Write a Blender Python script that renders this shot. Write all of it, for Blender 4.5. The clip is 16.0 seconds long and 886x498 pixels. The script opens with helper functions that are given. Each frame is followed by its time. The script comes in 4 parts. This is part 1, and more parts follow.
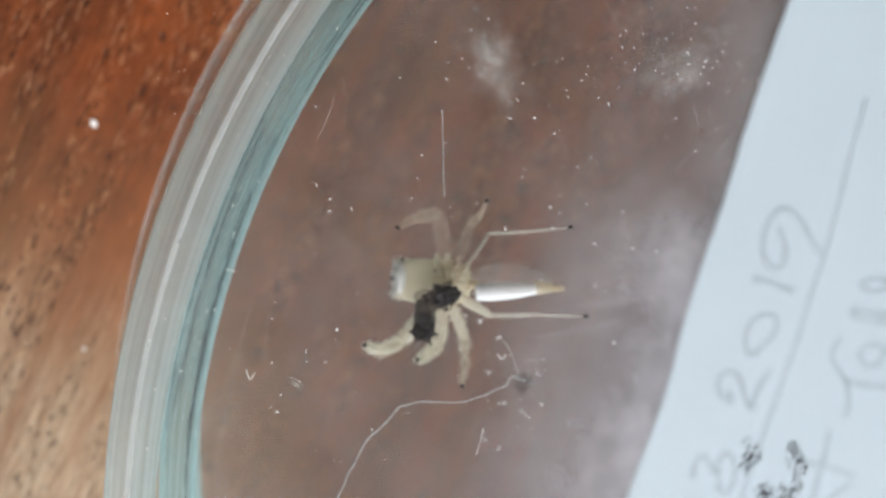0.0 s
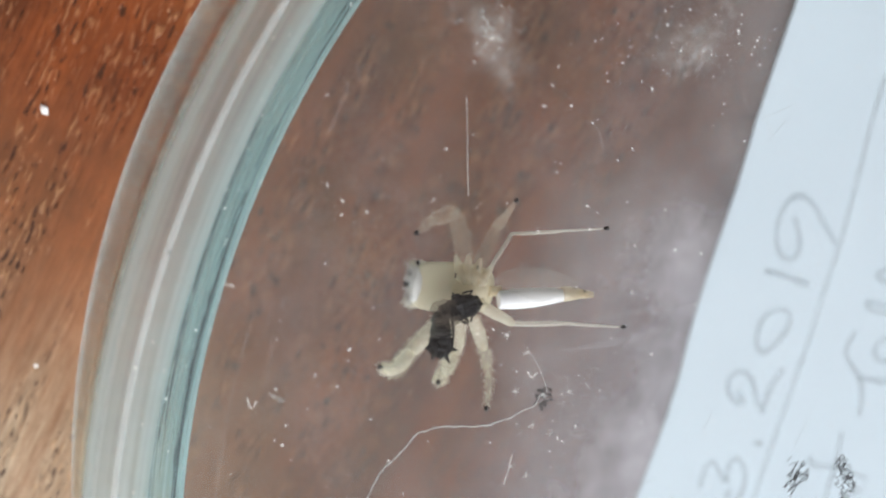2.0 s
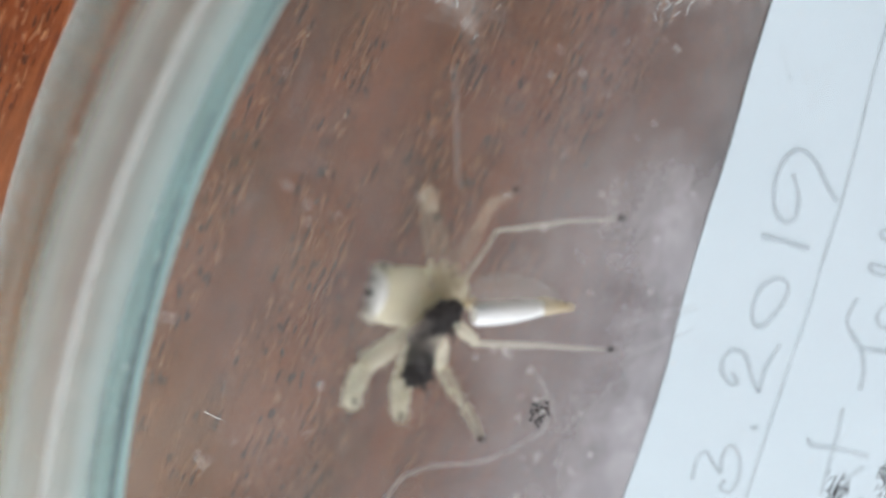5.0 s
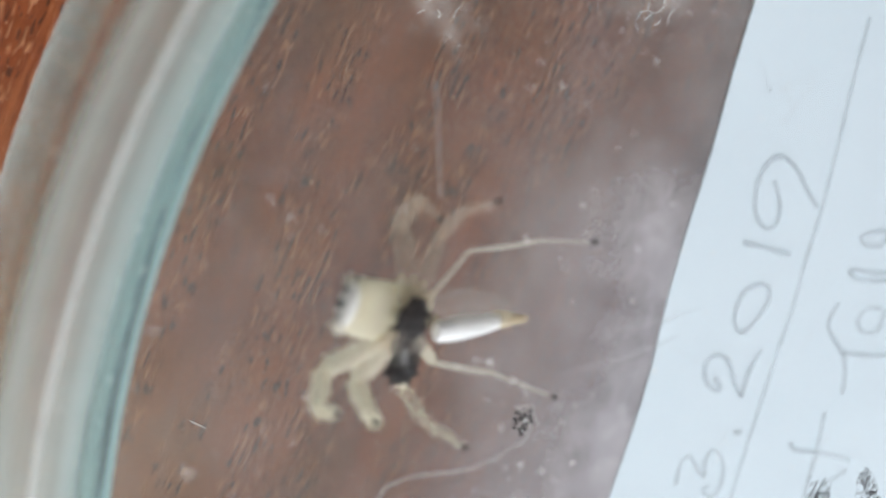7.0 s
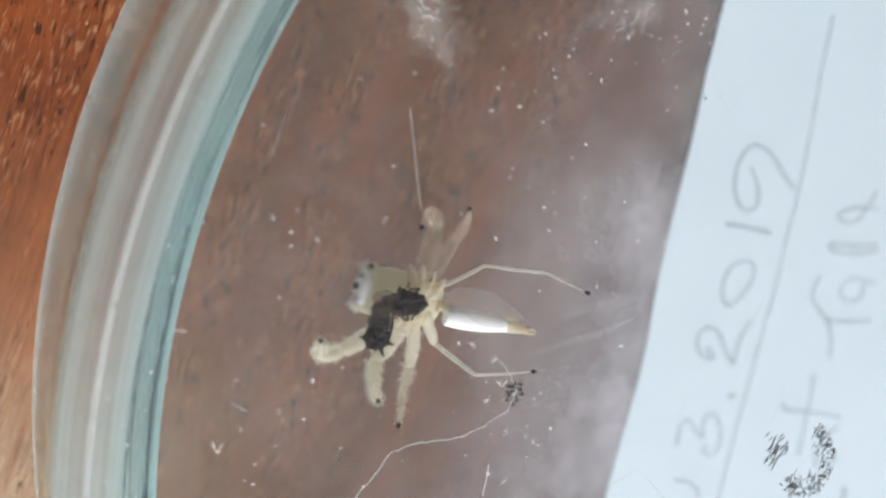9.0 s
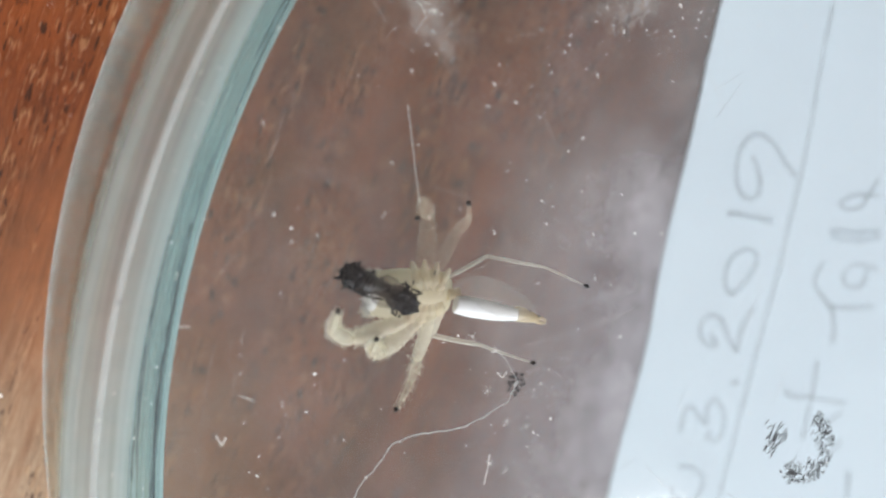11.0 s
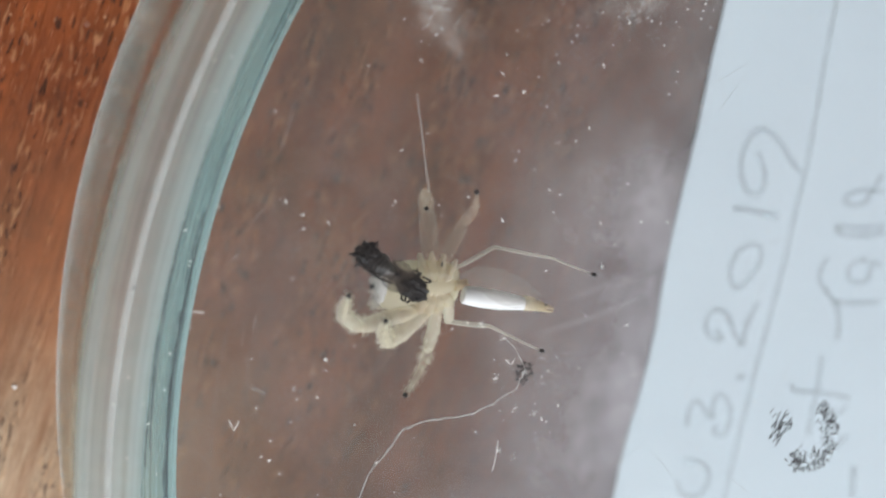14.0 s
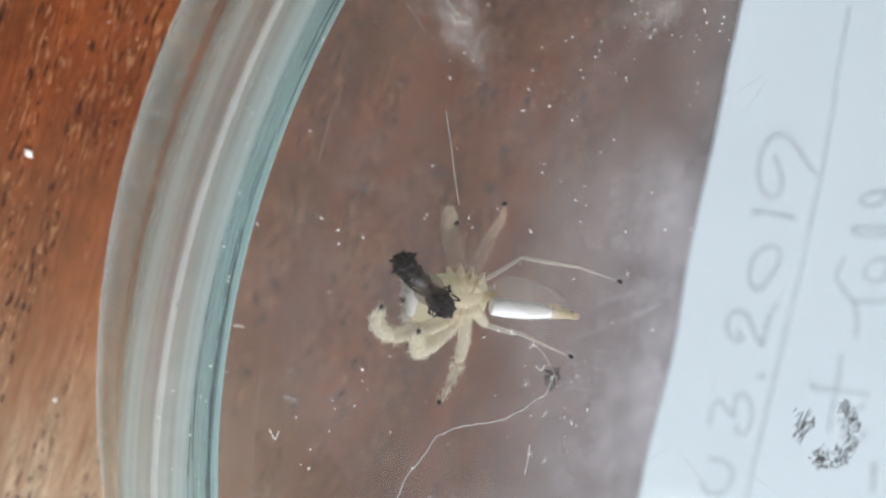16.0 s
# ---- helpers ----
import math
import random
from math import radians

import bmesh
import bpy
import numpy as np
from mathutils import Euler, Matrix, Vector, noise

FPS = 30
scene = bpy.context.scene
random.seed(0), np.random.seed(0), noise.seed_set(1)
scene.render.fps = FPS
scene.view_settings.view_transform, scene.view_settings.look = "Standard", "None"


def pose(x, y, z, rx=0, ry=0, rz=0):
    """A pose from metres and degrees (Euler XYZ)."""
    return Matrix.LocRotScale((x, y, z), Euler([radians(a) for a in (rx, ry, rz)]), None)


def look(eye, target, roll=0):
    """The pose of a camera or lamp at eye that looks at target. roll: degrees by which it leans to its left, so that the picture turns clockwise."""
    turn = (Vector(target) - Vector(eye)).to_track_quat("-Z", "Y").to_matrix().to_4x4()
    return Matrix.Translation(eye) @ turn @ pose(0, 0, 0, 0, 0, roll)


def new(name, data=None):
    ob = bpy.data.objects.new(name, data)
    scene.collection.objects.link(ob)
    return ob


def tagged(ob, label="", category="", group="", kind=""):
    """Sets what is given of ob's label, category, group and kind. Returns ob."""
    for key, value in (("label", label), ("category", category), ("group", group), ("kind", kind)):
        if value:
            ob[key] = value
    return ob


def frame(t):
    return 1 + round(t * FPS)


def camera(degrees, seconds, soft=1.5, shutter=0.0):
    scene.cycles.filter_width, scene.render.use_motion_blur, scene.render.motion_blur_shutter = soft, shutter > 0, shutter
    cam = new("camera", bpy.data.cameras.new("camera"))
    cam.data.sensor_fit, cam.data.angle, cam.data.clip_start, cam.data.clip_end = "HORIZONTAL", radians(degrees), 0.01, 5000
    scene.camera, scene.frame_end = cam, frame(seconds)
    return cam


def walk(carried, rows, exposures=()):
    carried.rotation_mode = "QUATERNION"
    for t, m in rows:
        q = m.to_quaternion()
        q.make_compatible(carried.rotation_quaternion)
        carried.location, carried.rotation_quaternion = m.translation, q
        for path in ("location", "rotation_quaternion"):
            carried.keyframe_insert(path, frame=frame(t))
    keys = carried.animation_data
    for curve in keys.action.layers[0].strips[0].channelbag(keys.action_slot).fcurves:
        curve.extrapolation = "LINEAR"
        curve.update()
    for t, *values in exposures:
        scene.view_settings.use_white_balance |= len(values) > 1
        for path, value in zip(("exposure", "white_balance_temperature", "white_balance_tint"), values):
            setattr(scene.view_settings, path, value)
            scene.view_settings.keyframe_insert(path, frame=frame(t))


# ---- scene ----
# A spider with its prey on the underside of a clear dish lid. Sizes below are in millimetres unless said otherwise.
MM = 0.001
cam = camera(35.04, 16.0, soft=2.3)
cam.data.dof.use_dof, cam.data.dof.focus_distance, cam.data.dof.aperture_fstop = True, 0.0575, 44.0
PATH = [
    (0, pose(-0.04160, 0.02600, 0.07521, -10.847, -11.208, 0.004)),
    (0.5, pose(-0.04340, 0.02643, 0.07201, -10.867, -13.228, -0.238)),
    (1, pose(-0.04393, 0.02634, 0.06932, -11.365, -14.598, -0.073)),
    (1.5, pose(-0.04512, 0.02631, 0.06811, -11.707, -15.261, 0.018)),
    (2, pose(-0.04537, 0.02620, 0.06643, -12.373, -15.966, 0.201)),
    (2.5, pose(-0.04514, 0.02682, 0.06477, -12.759, -16.857, 0.076)),
    (3, pose(-0.04553, 0.02689, 0.06288, -13.733, -17.892, -0.002)),
    (5.5, pose(-0.04554, 0.02692, 0.05450, -15.736, -21.665, -0.803)),
    (6, pose(-0.04500, 0.02730, 0.05469, -15.694, -21.831, -0.751)),
    (6.5, pose(-0.04536, 0.02774, 0.05551, -15.482, -21.734, -0.970)),
    (7, pose(-0.04551, 0.02736, 0.05533, -15.643, -21.842, -0.893)),
    (7.5, pose(-0.04540, 0.02773, 0.05540, -15.687, -22.039, -1.160)),
    (8, pose(-0.04439, 0.02894, 0.05796, -15.766, -21.844, -2.073)),
    (8.5, pose(-0.04380, 0.03061, 0.06171, -15.314, -20.458, -3.504)),
    (9, pose(-0.04452, 0.03022, 0.06343, -15.334, -19.168, -4.531)),
    (11.5, pose(-0.04393, 0.03090, 0.06431, -15.878, -18.598, -5.233)),
    (12, pose(-0.04419, 0.03015, 0.06443, -15.542, -18.602, -5.108)),
    (12.5, pose(-0.04411, 0.02964, 0.06456, -15.520, -18.678, -4.973)),
    (13, pose(-0.04396, 0.02984, 0.06504, -15.304, -18.472, -5.114)),
    (13.5, pose(-0.04408, 0.03026, 0.06514, -15.399, -18.389, -5.200)),
    (14, pose(-0.04451, 0.03010, 0.06518, -15.218, -18.388, -5.365)),
    (14.5, pose(-0.04512, 0.03108, 0.06495, -15.387, -18.378, -5.792)),
    (15, pose(-0.04582, 0.03027, 0.06480, -15.181, -18.474, -5.629)),
    (15.5, pose(-0.04576, 0.03048, 0.06488, -15.009, -18.476, -5.829)),
    (16, pose(-0.04566, 0.03113, 0.06630, -14.888, -18.293, -6.570)),
]
walk(cam, PATH, [(0.0, 0.56, 6150, 10), (1.0, 0.65, 6150, 10), (5.5, 0.69, 6150, 10), (9.0, 0.69, 6150, 10), (11.5, 0.63, 6150, 10), (12.0, 0.56, 6150, 10), (12.5, 0.33, 6150, 10), (13.0, 0.34, 6150, 10), (13.5, 0.49, 6150, 10), (14.0, 0.48, 6150, 10), (14.5, 0.58, 6150, 10), (15.5, 0.68, 6150, 10), (16.0, 0.58, 6150, 10)])

# ---- world and light ----
# Light has to pass several clear sheets on its way in and out.
scene.cycles.transparent_max_bounces = 32
# Overcast daylight comes in by one window beside the table.
world = bpy.data.worlds.new("sky")
scene.world = world
world.use_nodes = True
sky = world.node_tree.nodes.new("ShaderNodeTexSky")
sky.sky_type, sky.sun_disc = "NISHITA", False
sky.sun_elevation, sky.sun_rotation = radians(40), radians(20)
sky.air_density, sky.dust_density = 1.0, 5.0
back = world.node_tree.nodes["Background"]
world.node_tree.links.new(sky.outputs["Color"], back.inputs["Color"])
back.inputs["Strength"].default_value = 0.1
# The window's opening in metres: half its width, its sill, its head, and the wall's place.
WINDOW_HALF, SILL, HEAD, WALL_Y = 0.95, 0.12, 1.67, -0.95
daylight = new("daylight", bpy.data.lights.new("daylight", "AREA"))
daylight.data.shape, daylight.data.size, daylight.data.size_y = "RECTANGLE", 2 * WINDOW_HALF, HEAD - SILL
daylight.data.energy, daylight.data.color = 38.0, (1.0, 0.98, 0.95)
daylight.matrix_world = look((-0.15, WALL_Y - 0.03, (SILL + HEAD) / 2), (-0.15, 0, (SILL + HEAD) / 2))


# ---- materials ----
class Nodes:
    """A short way to wire a node material."""

    def __init__(self, name):
        self.mat = bpy.data.materials.new(name)
        self.mat.use_nodes = True
        self.tree = self.mat.node_tree
        self.bsdf = self.tree.nodes["Principled BSDF"]
        self.out = self.tree.nodes["Material Output"]

    def add(self, kind, **values):
        node = self.tree.nodes.new("ShaderNode" + kind)
        for key, value in values.items():
            node.inputs[key.replace("_", " ")].default_value = value
        return node

    def link(self, a, b):
        self.tree.links.new(a, b)

    def coords(self, scale=(1, 1, 1), turn=0.0):
        """Object coordinates in metres, turned and scaled."""
        tex = self.tree.nodes.new("ShaderNodeTexCoord")
        mapping = self.tree.nodes.new("ShaderNodeMapping")
        mapping.vector_type = "TEXTURE"
        mapping.inputs["Scale"].default_value = [1 / s for s in scale]
        mapping.inputs["Rotation"].default_value = (0, 0, turn)
        self.link(tex.outputs["Object"], mapping.inputs["Vector"])
        return mapping.outputs["Vector"]

    def noise(self, vector, scale, detail=4.0, rough=0.6):
        node = self.add("TexNoise", Scale=scale, Detail=detail, Roughness=rough)
        self.link(vector, node.inputs["Vector"])
        return node.outputs["Fac"]

    def ramp(self, fac, *stops):
        node = self.tree.nodes.new("ShaderNodeValToRGB")
        points = node.color_ramp.elements
        while len(points) < len(stops):
            points.new(0.5)
        for point, (where, colour) in zip(points, stops):
            point.position = where
            point.color = (*colour, 1) if not isinstance(colour, float) else (colour, colour, colour, 1)
        self.link(fac, node.inputs["Fac"])
        return node.outputs["Color"]

    def mix(self, fac, a, b, blend="MIX"):
        node = self.tree.nodes.new("ShaderNodeMix")
        node.data_type, node.blend_type = "RGBA", blend
        for socket, value in ((node.inputs[0], fac), (node.inputs[6], a), (node.inputs[7], b)):
            if isinstance(value, (int, float)):
                socket.default_value = value
            elif isinstance(value, tuple):
                socket.default_value = (*value, 1)
            else:
                self.link(value, socket)
        return node.outputs[2]

    def bump(self, height, strength, distance):
        node = self.add("Bump", Strength=strength, Distance=distance)
        self.link(height, node.inputs["Height"])
        self.link(node.outputs["Normal"], self.bsdf.inputs["Normal"])
        return node.outputs["Normal"]

    def shader_mix(self, fac, a, b):
        node = self.tree.nodes.new("ShaderNodeMixShader")
        if isinstance(fac, float):
            node.inputs[0].default_value = fac
        else:
            self.link(fac, node.inputs[0])
        self.link(a, node.inputs[1])
        self.link(b, node.inputs[2])
        return node.outputs[0]

    def finish(self, shader):
        self.link(shader, self.out.inputs["Surface"])
        return self.mat


def plain(name, colour, rough=0.5, vary=0.15, scale=2500.0, clear=0.0, glow=0.0, bump=0.3, deep=0.0):
    """A surface with mottled colour and a fine relief; clear: how much of it lets the light straight through; glow: how much passes softly."""
    n = Nodes(name)
    at = n.coords()
    spots = n.noise(at, scale)
    large = n.noise(at, scale * 0.17, 2.0)
    dark = tuple(c * (1 - vary) for c in colour)
    light = tuple(min(1.0, c * (1 + vary)) for c in colour)
    tone = n.mix(0.5, n.ramp(spots, (0.3, dark), (0.7, light)), n.ramp(large, (0.3, dark), (0.7, light)))
    n.link(tone, n.bsdf.inputs["Base Color"])
    n.bsdf.inputs["Roughness"].default_value = rough
    if deep:
        n.bsdf.inputs["Subsurface Weight"].default_value = 0.8
        n.bsdf.inputs["Subsurface Radius"].default_value = (1.0, 0.8, 0.5)
        n.bsdf.inputs["Subsurface Scale"].default_value = deep
    n.bump(spots, bump, 0.00003)
    shader = n.bsdf.outputs[0]
    if glow:
        soft = n.add("BsdfTranslucent")
        n.link(tone, soft.inputs["Color"])
        shader = n.shader_mix(glow, shader, soft.outputs[0])
    if clear:
        pass_through = [0.6 + 0.38 * c for c in light] if clear < 0.2 else [1.0, 1.0, 1.0]
        shader = n.shader_mix(clear, shader, n.add("BsdfTransparent", Color=(*pass_through, 1)).outputs[0])
    return n.finish(shader)


def lacquered_wood():
    n = Nodes("lacquered wood")
    turn = radians(GRAIN)
    along_it = n.coords((1, 0.11, 1), turn)
    short = n.coords((1, 0.2, 1), turn)
    wide = n.noise(n.coords((1, 0.08, 1), turn), 300, 4.0, 0.6)
    fine = n.noise(along_it, 3600, 6.0, 0.75)
    streak = n.noise(n.coords((1, 0.08, 1), turn), 620, 3.0, 0.6)
    cloud = n.noise(n.coords((1, 0.5, 1), turn), 70, 4.0, 0.6)
    tone = n.ramp(wide, (0.3, (0.085, 0.015, 0.003)), (0.5, (0.18, 0.035, 0.006)), (0.72, (0.31, 0.070, 0.013)))
    tone = n.mix(0.22, tone, n.ramp(fine, (0.34, (0.06, 0.013, 0.003)), (0.66, (0.42, 0.120, 0.025))))
    tone = n.mix(n.ramp(cloud, (0.42, 0.0), (0.7, 0.3)), tone, (0.27, 0.10, 0.035))
    mottle = n.noise(n.coords((1, 0.6, 1), turn), 900, 5.0, 0.7)
    tone = n.mix(1.0, tone, n.ramp(mottle, (0.3, 0.72), (0.55, 1.0)), "MULTIPLY")
    blotch = n.noise(n.coords((1, 0.6, 1), turn), 190, 4.0, 0.6)
    tone = n.mix(1.0, tone, n.ramp(blotch, (0.36, 0.56), (0.58, 0.96)), "MULTIPLY")
    pale = n.noise(n.coords((1, 0.07, 1), turn), 900, 4.0, 0.65)
    tone = n.mix(n.ramp(pale, (0.55, 0.0), (0.7, 0.2)), tone, (0.48, 0.16, 0.045))
    # Window sheen, painted in as a pale streaky patch beside the dish.
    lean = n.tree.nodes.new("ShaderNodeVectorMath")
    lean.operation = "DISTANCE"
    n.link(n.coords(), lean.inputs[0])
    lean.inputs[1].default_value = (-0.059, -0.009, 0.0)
    # A wider, fainter ring of the same painted sheen.
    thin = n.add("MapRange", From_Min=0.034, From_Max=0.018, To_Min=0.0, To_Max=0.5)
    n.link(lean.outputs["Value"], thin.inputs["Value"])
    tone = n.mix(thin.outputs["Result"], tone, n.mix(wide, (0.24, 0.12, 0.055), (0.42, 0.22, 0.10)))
    sheen_patch = n.add("MapRange", From_Min=0.027, From_Max=0.013, To_Min=0.0, To_Max=1.0)
    sheen_patch.interpolation_type = "SMOOTHSTEP"
    n.link(lean.outputs["Value"], sheen_patch.inputs["Value"])
    sheen_streaks = n.mix(1.0, sheen_patch.outputs["Result"], n.ramp(n.mix(0.5, wide, streak), (0.38, 0.15), (0.56, 1.0)), "MULTIPLY")
    sheen_tone = n.mix(1.0, n.ramp(fine, (0.33, (0.20, 0.12, 0.065)), (0.64, (0.60, 0.45, 0.30))), n.ramp(wide, (0.3, 0.75), (0.7, 1.0)), "MULTIPLY")
    tone = n.mix(sheen_streaks, tone, sheen_tone)
    # Short open pores run in strings along the grain, with a raised pale lip beside them.
    pores = n.noise(short, 5200, 1.0, 0.5)
    strings = n.mix(1.0, n.ramp(streak, (0.44, 0.0), (0.53, 1.0)), n.ramp(cloud, (0.36, 0.4), (0.5, 1.0)), "MULTIPLY")
    pits = n.mix(1.0, n.ramp(pores, (0.36, 1.0), (0.385, 0.0)), strings, "MULTIPLY")
    lips = n.mix(1.0, n.ramp(pores, (0.56, 0.0), (0.66, 1.0)), strings, "MULTIPLY")
    # The lips' highlight is painted in as a paler tone.
    pale_share = n.mix(1.0, lips, (0.3, 0.3, 0.3), "MULTIPLY")
    tone = n.mix(pale_share, tone, (0.66, 0.35, 0.17))
    tone = n.mix(pits, tone, (0.035, 0.012, 0.006))
    # small pale flecks along the streaks
    pale_flecks = n.mix(1.0, n.ramp(n.noise(n.coords((1, 0.45, 1), turn), 3600, 2.0, 0.5), (0.69, 0.0), (0.73, 0.4)), n.ramp(streak, (0.44, 0.0), (0.54, 1.0)), "MULTIPLY")
    tone = n.mix(pale_flecks, tone, (0.80, 0.52, 0.32))
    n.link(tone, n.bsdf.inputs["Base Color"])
    n.link(n.ramp(fine, (0.2, 0.3), (0.8, 0.42)), n.bsdf.inputs["Roughness"])
    height = n.mix(0.35, n.ramp(fine, (0.2, 0.3), (0.8, 0.7)), lips)
    height = n.mix(pits, height, (0.0, 0.0, 0.0))
    n.bsdf.inputs["Specular IOR Level"].default_value = 0.25
    n.bsdf.inputs["Coat Weight"].default_value, n.bsdf.inputs["Coat Roughness"].default_value = 0.12, 0.28
    n.bump(height, 0.8, 0.0002)
    return n.finish(n.bsdf.outputs[0])


def clear_sheet(name, film, tone, cool, low=1.0, high=1.0):
    """A flat sheet of clear plastic with a thin uneven film of dirt, and light painted into it beside the paper."""
    n = Nodes(name)
    at = n.coords()
    gloss = n.add("BsdfGlossy", Roughness=0.03)
    facing = n.add("LayerWeight", Blend=0.5).outputs["Facing"]
    power = n.tree.nodes.new("ShaderNodeMath")
    power.operation = "POWER"
    n.link(facing, power.inputs[0])
    power.inputs[1].default_value = 5.0
    shine = n.tree.nodes.new("ShaderNodeMath")
    shine.operation = "MULTIPLY_ADD"
    n.link(power.outputs[0], shine.inputs[0])
    shine.inputs[1].default_value, shine.inputs[2].default_value = 0.95, 0.045
    through_it = n.add("BsdfTransparent", Color=(0.975, 0.98, 0.985, 1))
    haze = n.add("BsdfDiffuse")
    amount = n.mix(1.0, n.ramp(n.noise(at, 160, 5.0, 0.65), (0.32, film * 0.65), (0.5, film * 0.95), (0.72, film * 1.4)),
                   n.ramp(n.noise(at, 700, 3.0), (0.3, 0.8), (0.7, 1.0)), "MULTIPLY")
    # The dirt film also carries painted light: a greyish glow beside the paper, weaker towards the paper's far end.
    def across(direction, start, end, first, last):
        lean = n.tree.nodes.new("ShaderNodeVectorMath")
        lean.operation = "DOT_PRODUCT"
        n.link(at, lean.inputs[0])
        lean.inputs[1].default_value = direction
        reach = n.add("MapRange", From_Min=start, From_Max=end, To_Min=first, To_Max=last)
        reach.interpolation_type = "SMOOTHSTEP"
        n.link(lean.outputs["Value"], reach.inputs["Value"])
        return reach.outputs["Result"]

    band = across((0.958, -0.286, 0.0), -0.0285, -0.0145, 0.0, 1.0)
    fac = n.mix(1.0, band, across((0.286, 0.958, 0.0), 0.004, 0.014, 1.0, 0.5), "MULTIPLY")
    veil_gain = n.add("MapRange", To_Min=low, To_Max=high)
    # The paper's scattered light is painted strongest right at its edge.
    n.link(n.mix(1.0, fac, across((0.958, -0.286, 0.0), -0.0182, -0.0142, 1.0, 1.5), "MULTIPLY"), veil_gain.inputs["Value"])
    veil_gain.clamp = False
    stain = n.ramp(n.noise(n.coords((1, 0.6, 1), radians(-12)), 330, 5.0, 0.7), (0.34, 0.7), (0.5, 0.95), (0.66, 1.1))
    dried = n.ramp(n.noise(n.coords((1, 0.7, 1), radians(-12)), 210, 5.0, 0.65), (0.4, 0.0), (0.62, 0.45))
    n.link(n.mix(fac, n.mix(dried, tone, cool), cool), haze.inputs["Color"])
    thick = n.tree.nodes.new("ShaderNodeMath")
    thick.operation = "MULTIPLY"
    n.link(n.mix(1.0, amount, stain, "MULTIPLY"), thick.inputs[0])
    # Less film towards +y paints that end darker.
    n.link(n.mix(1.0, veil_gain.outputs["Result"], across((0.0, 1.0, 0.0), 0.011, 0.021, 1.0, 0.74), "MULTIPLY"), thick.inputs[1])
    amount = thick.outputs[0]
    body = n.shader_mix(amount, through_it.outputs[0], haze.outputs[0])
    return n.finish(n.shader_mix(shine.outputs[0], body, gloss.outputs[0]))


def clear_wall(name, tint, tone, blue, low, high, rest=0.12, foot=0.0125, inner=None):
    """Thick plastic of a side wall, clouded in fine rings that run round it; blue: its tint towards the window, where
    light is painted in, low and high: how cloudy it is, rest: what of it is left below the height foot, inner: its tint
    on the inside.
    """
    n = Nodes(name)
    glass = n.add("BsdfGlass", Color=(*tint, 1), Roughness=0.08, IOR=1.5)
    tex = n.tree.nodes.new("ShaderNodeTexCoord")
    split = n.tree.nodes.new("ShaderNodeSeparateXYZ")
    n.link(tex.outputs["Object"], split.inputs[0])
    flat = n.tree.nodes.new("ShaderNodeVectorMath")
    flat.operation = "MULTIPLY"
    n.link(tex.outputs["Object"], flat.inputs[0])
    flat.inputs[1].default_value = (1.0, 1.0, 0.0)
    radius = n.tree.nodes.new("ShaderNodeVectorMath")
    radius.operation = "LENGTH"
    n.link(flat.outputs[0], radius.inputs[0])
    wide = n.tree.nodes.new("ShaderNodeMath")
    wide.operation = "MULTIPLY"
    n.link(radius.outputs["Value"], wide.inputs[0])
    wide.inputs[1].default_value = 4.0
    drift = n.tree.nodes.new("ShaderNodeMath")
    drift.operation = "MULTIPLY"
    n.link(split.outputs["Y"], drift.inputs[0])
    drift.inputs[1].default_value = 0.03
    ring = n.tree.nodes.new("ShaderNodeCombineXYZ")
    n.link(wide.outputs[0], ring.inputs[0])
    n.link(drift.outputs[0], ring.inputs[1])
    n.link(split.outputs["Z"], ring.inputs[2])
    rings = n.noise(ring.outputs[0], 620, 5.0, 0.65)
    broad = n.noise(ring.outputs[0], 230, 2.0, 0.5)
    scuff = n.noise(n.coords(), 900, 5.0, 0.7)
    both = n.mix(0.5, rings, broad)
    both = n.mix(0.08, both, scuff)
    bump = n.add("Bump", Strength=0.25, Distance=0.0002)
    n.link(rings, bump.inputs["Height"])
    n.link(bump.outputs["Normal"], glass.inputs["Normal"])
    milk = n.add("BsdfTranslucent")
    skin = n.add("BsdfDiffuse")
    # Light from the window is painted in: tone turns to blue towards -y.
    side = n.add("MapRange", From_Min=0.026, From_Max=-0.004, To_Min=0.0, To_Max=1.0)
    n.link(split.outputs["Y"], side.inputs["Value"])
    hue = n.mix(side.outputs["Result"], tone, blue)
    if inner:
        reach = n.add("MapRange", From_Min=0.0440, From_Max=0.0428, To_Min=0.0, To_Max=0.85)
        n.link(radius.outputs["Value"], reach.inputs["Value"])
        hue = n.mix(reach.outputs["Result"], hue, inner)
    shade = n.mix(1.0, hue, n.ramp(both, (0.40, 0.84), (0.6, 1.0)), "MULTIPLY")
    n.link(shade, milk.inputs["Color"])
    n.link(shade, skin.inputs["Color"])
    cloudy = n.shader_mix(0.4, milk.outputs[0], skin.outputs[0])
    rise = n.add("MapRange", From_Min=foot, From_Max=0.0155, To_Min=rest, To_Max=1.0)
    n.link(split.outputs["Z"], rise.inputs["Value"])
    # The cloud is thickened towards -y for the same painted light.
    pale_share = n.add("MapRange", From_Min=0.026, From_Max=-0.004, To_Min=0.68, To_Max=1.2)
    n.link(split.outputs["Y"], pale_share.inputs["Value"])
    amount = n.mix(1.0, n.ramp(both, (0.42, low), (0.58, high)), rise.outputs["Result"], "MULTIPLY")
    amount = n.mix(1.0, amount, pale_share.outputs["Result"], "MULTIPLY")
    return n.finish(n.shader_mix(amount, glass.outputs[0], cloudy))


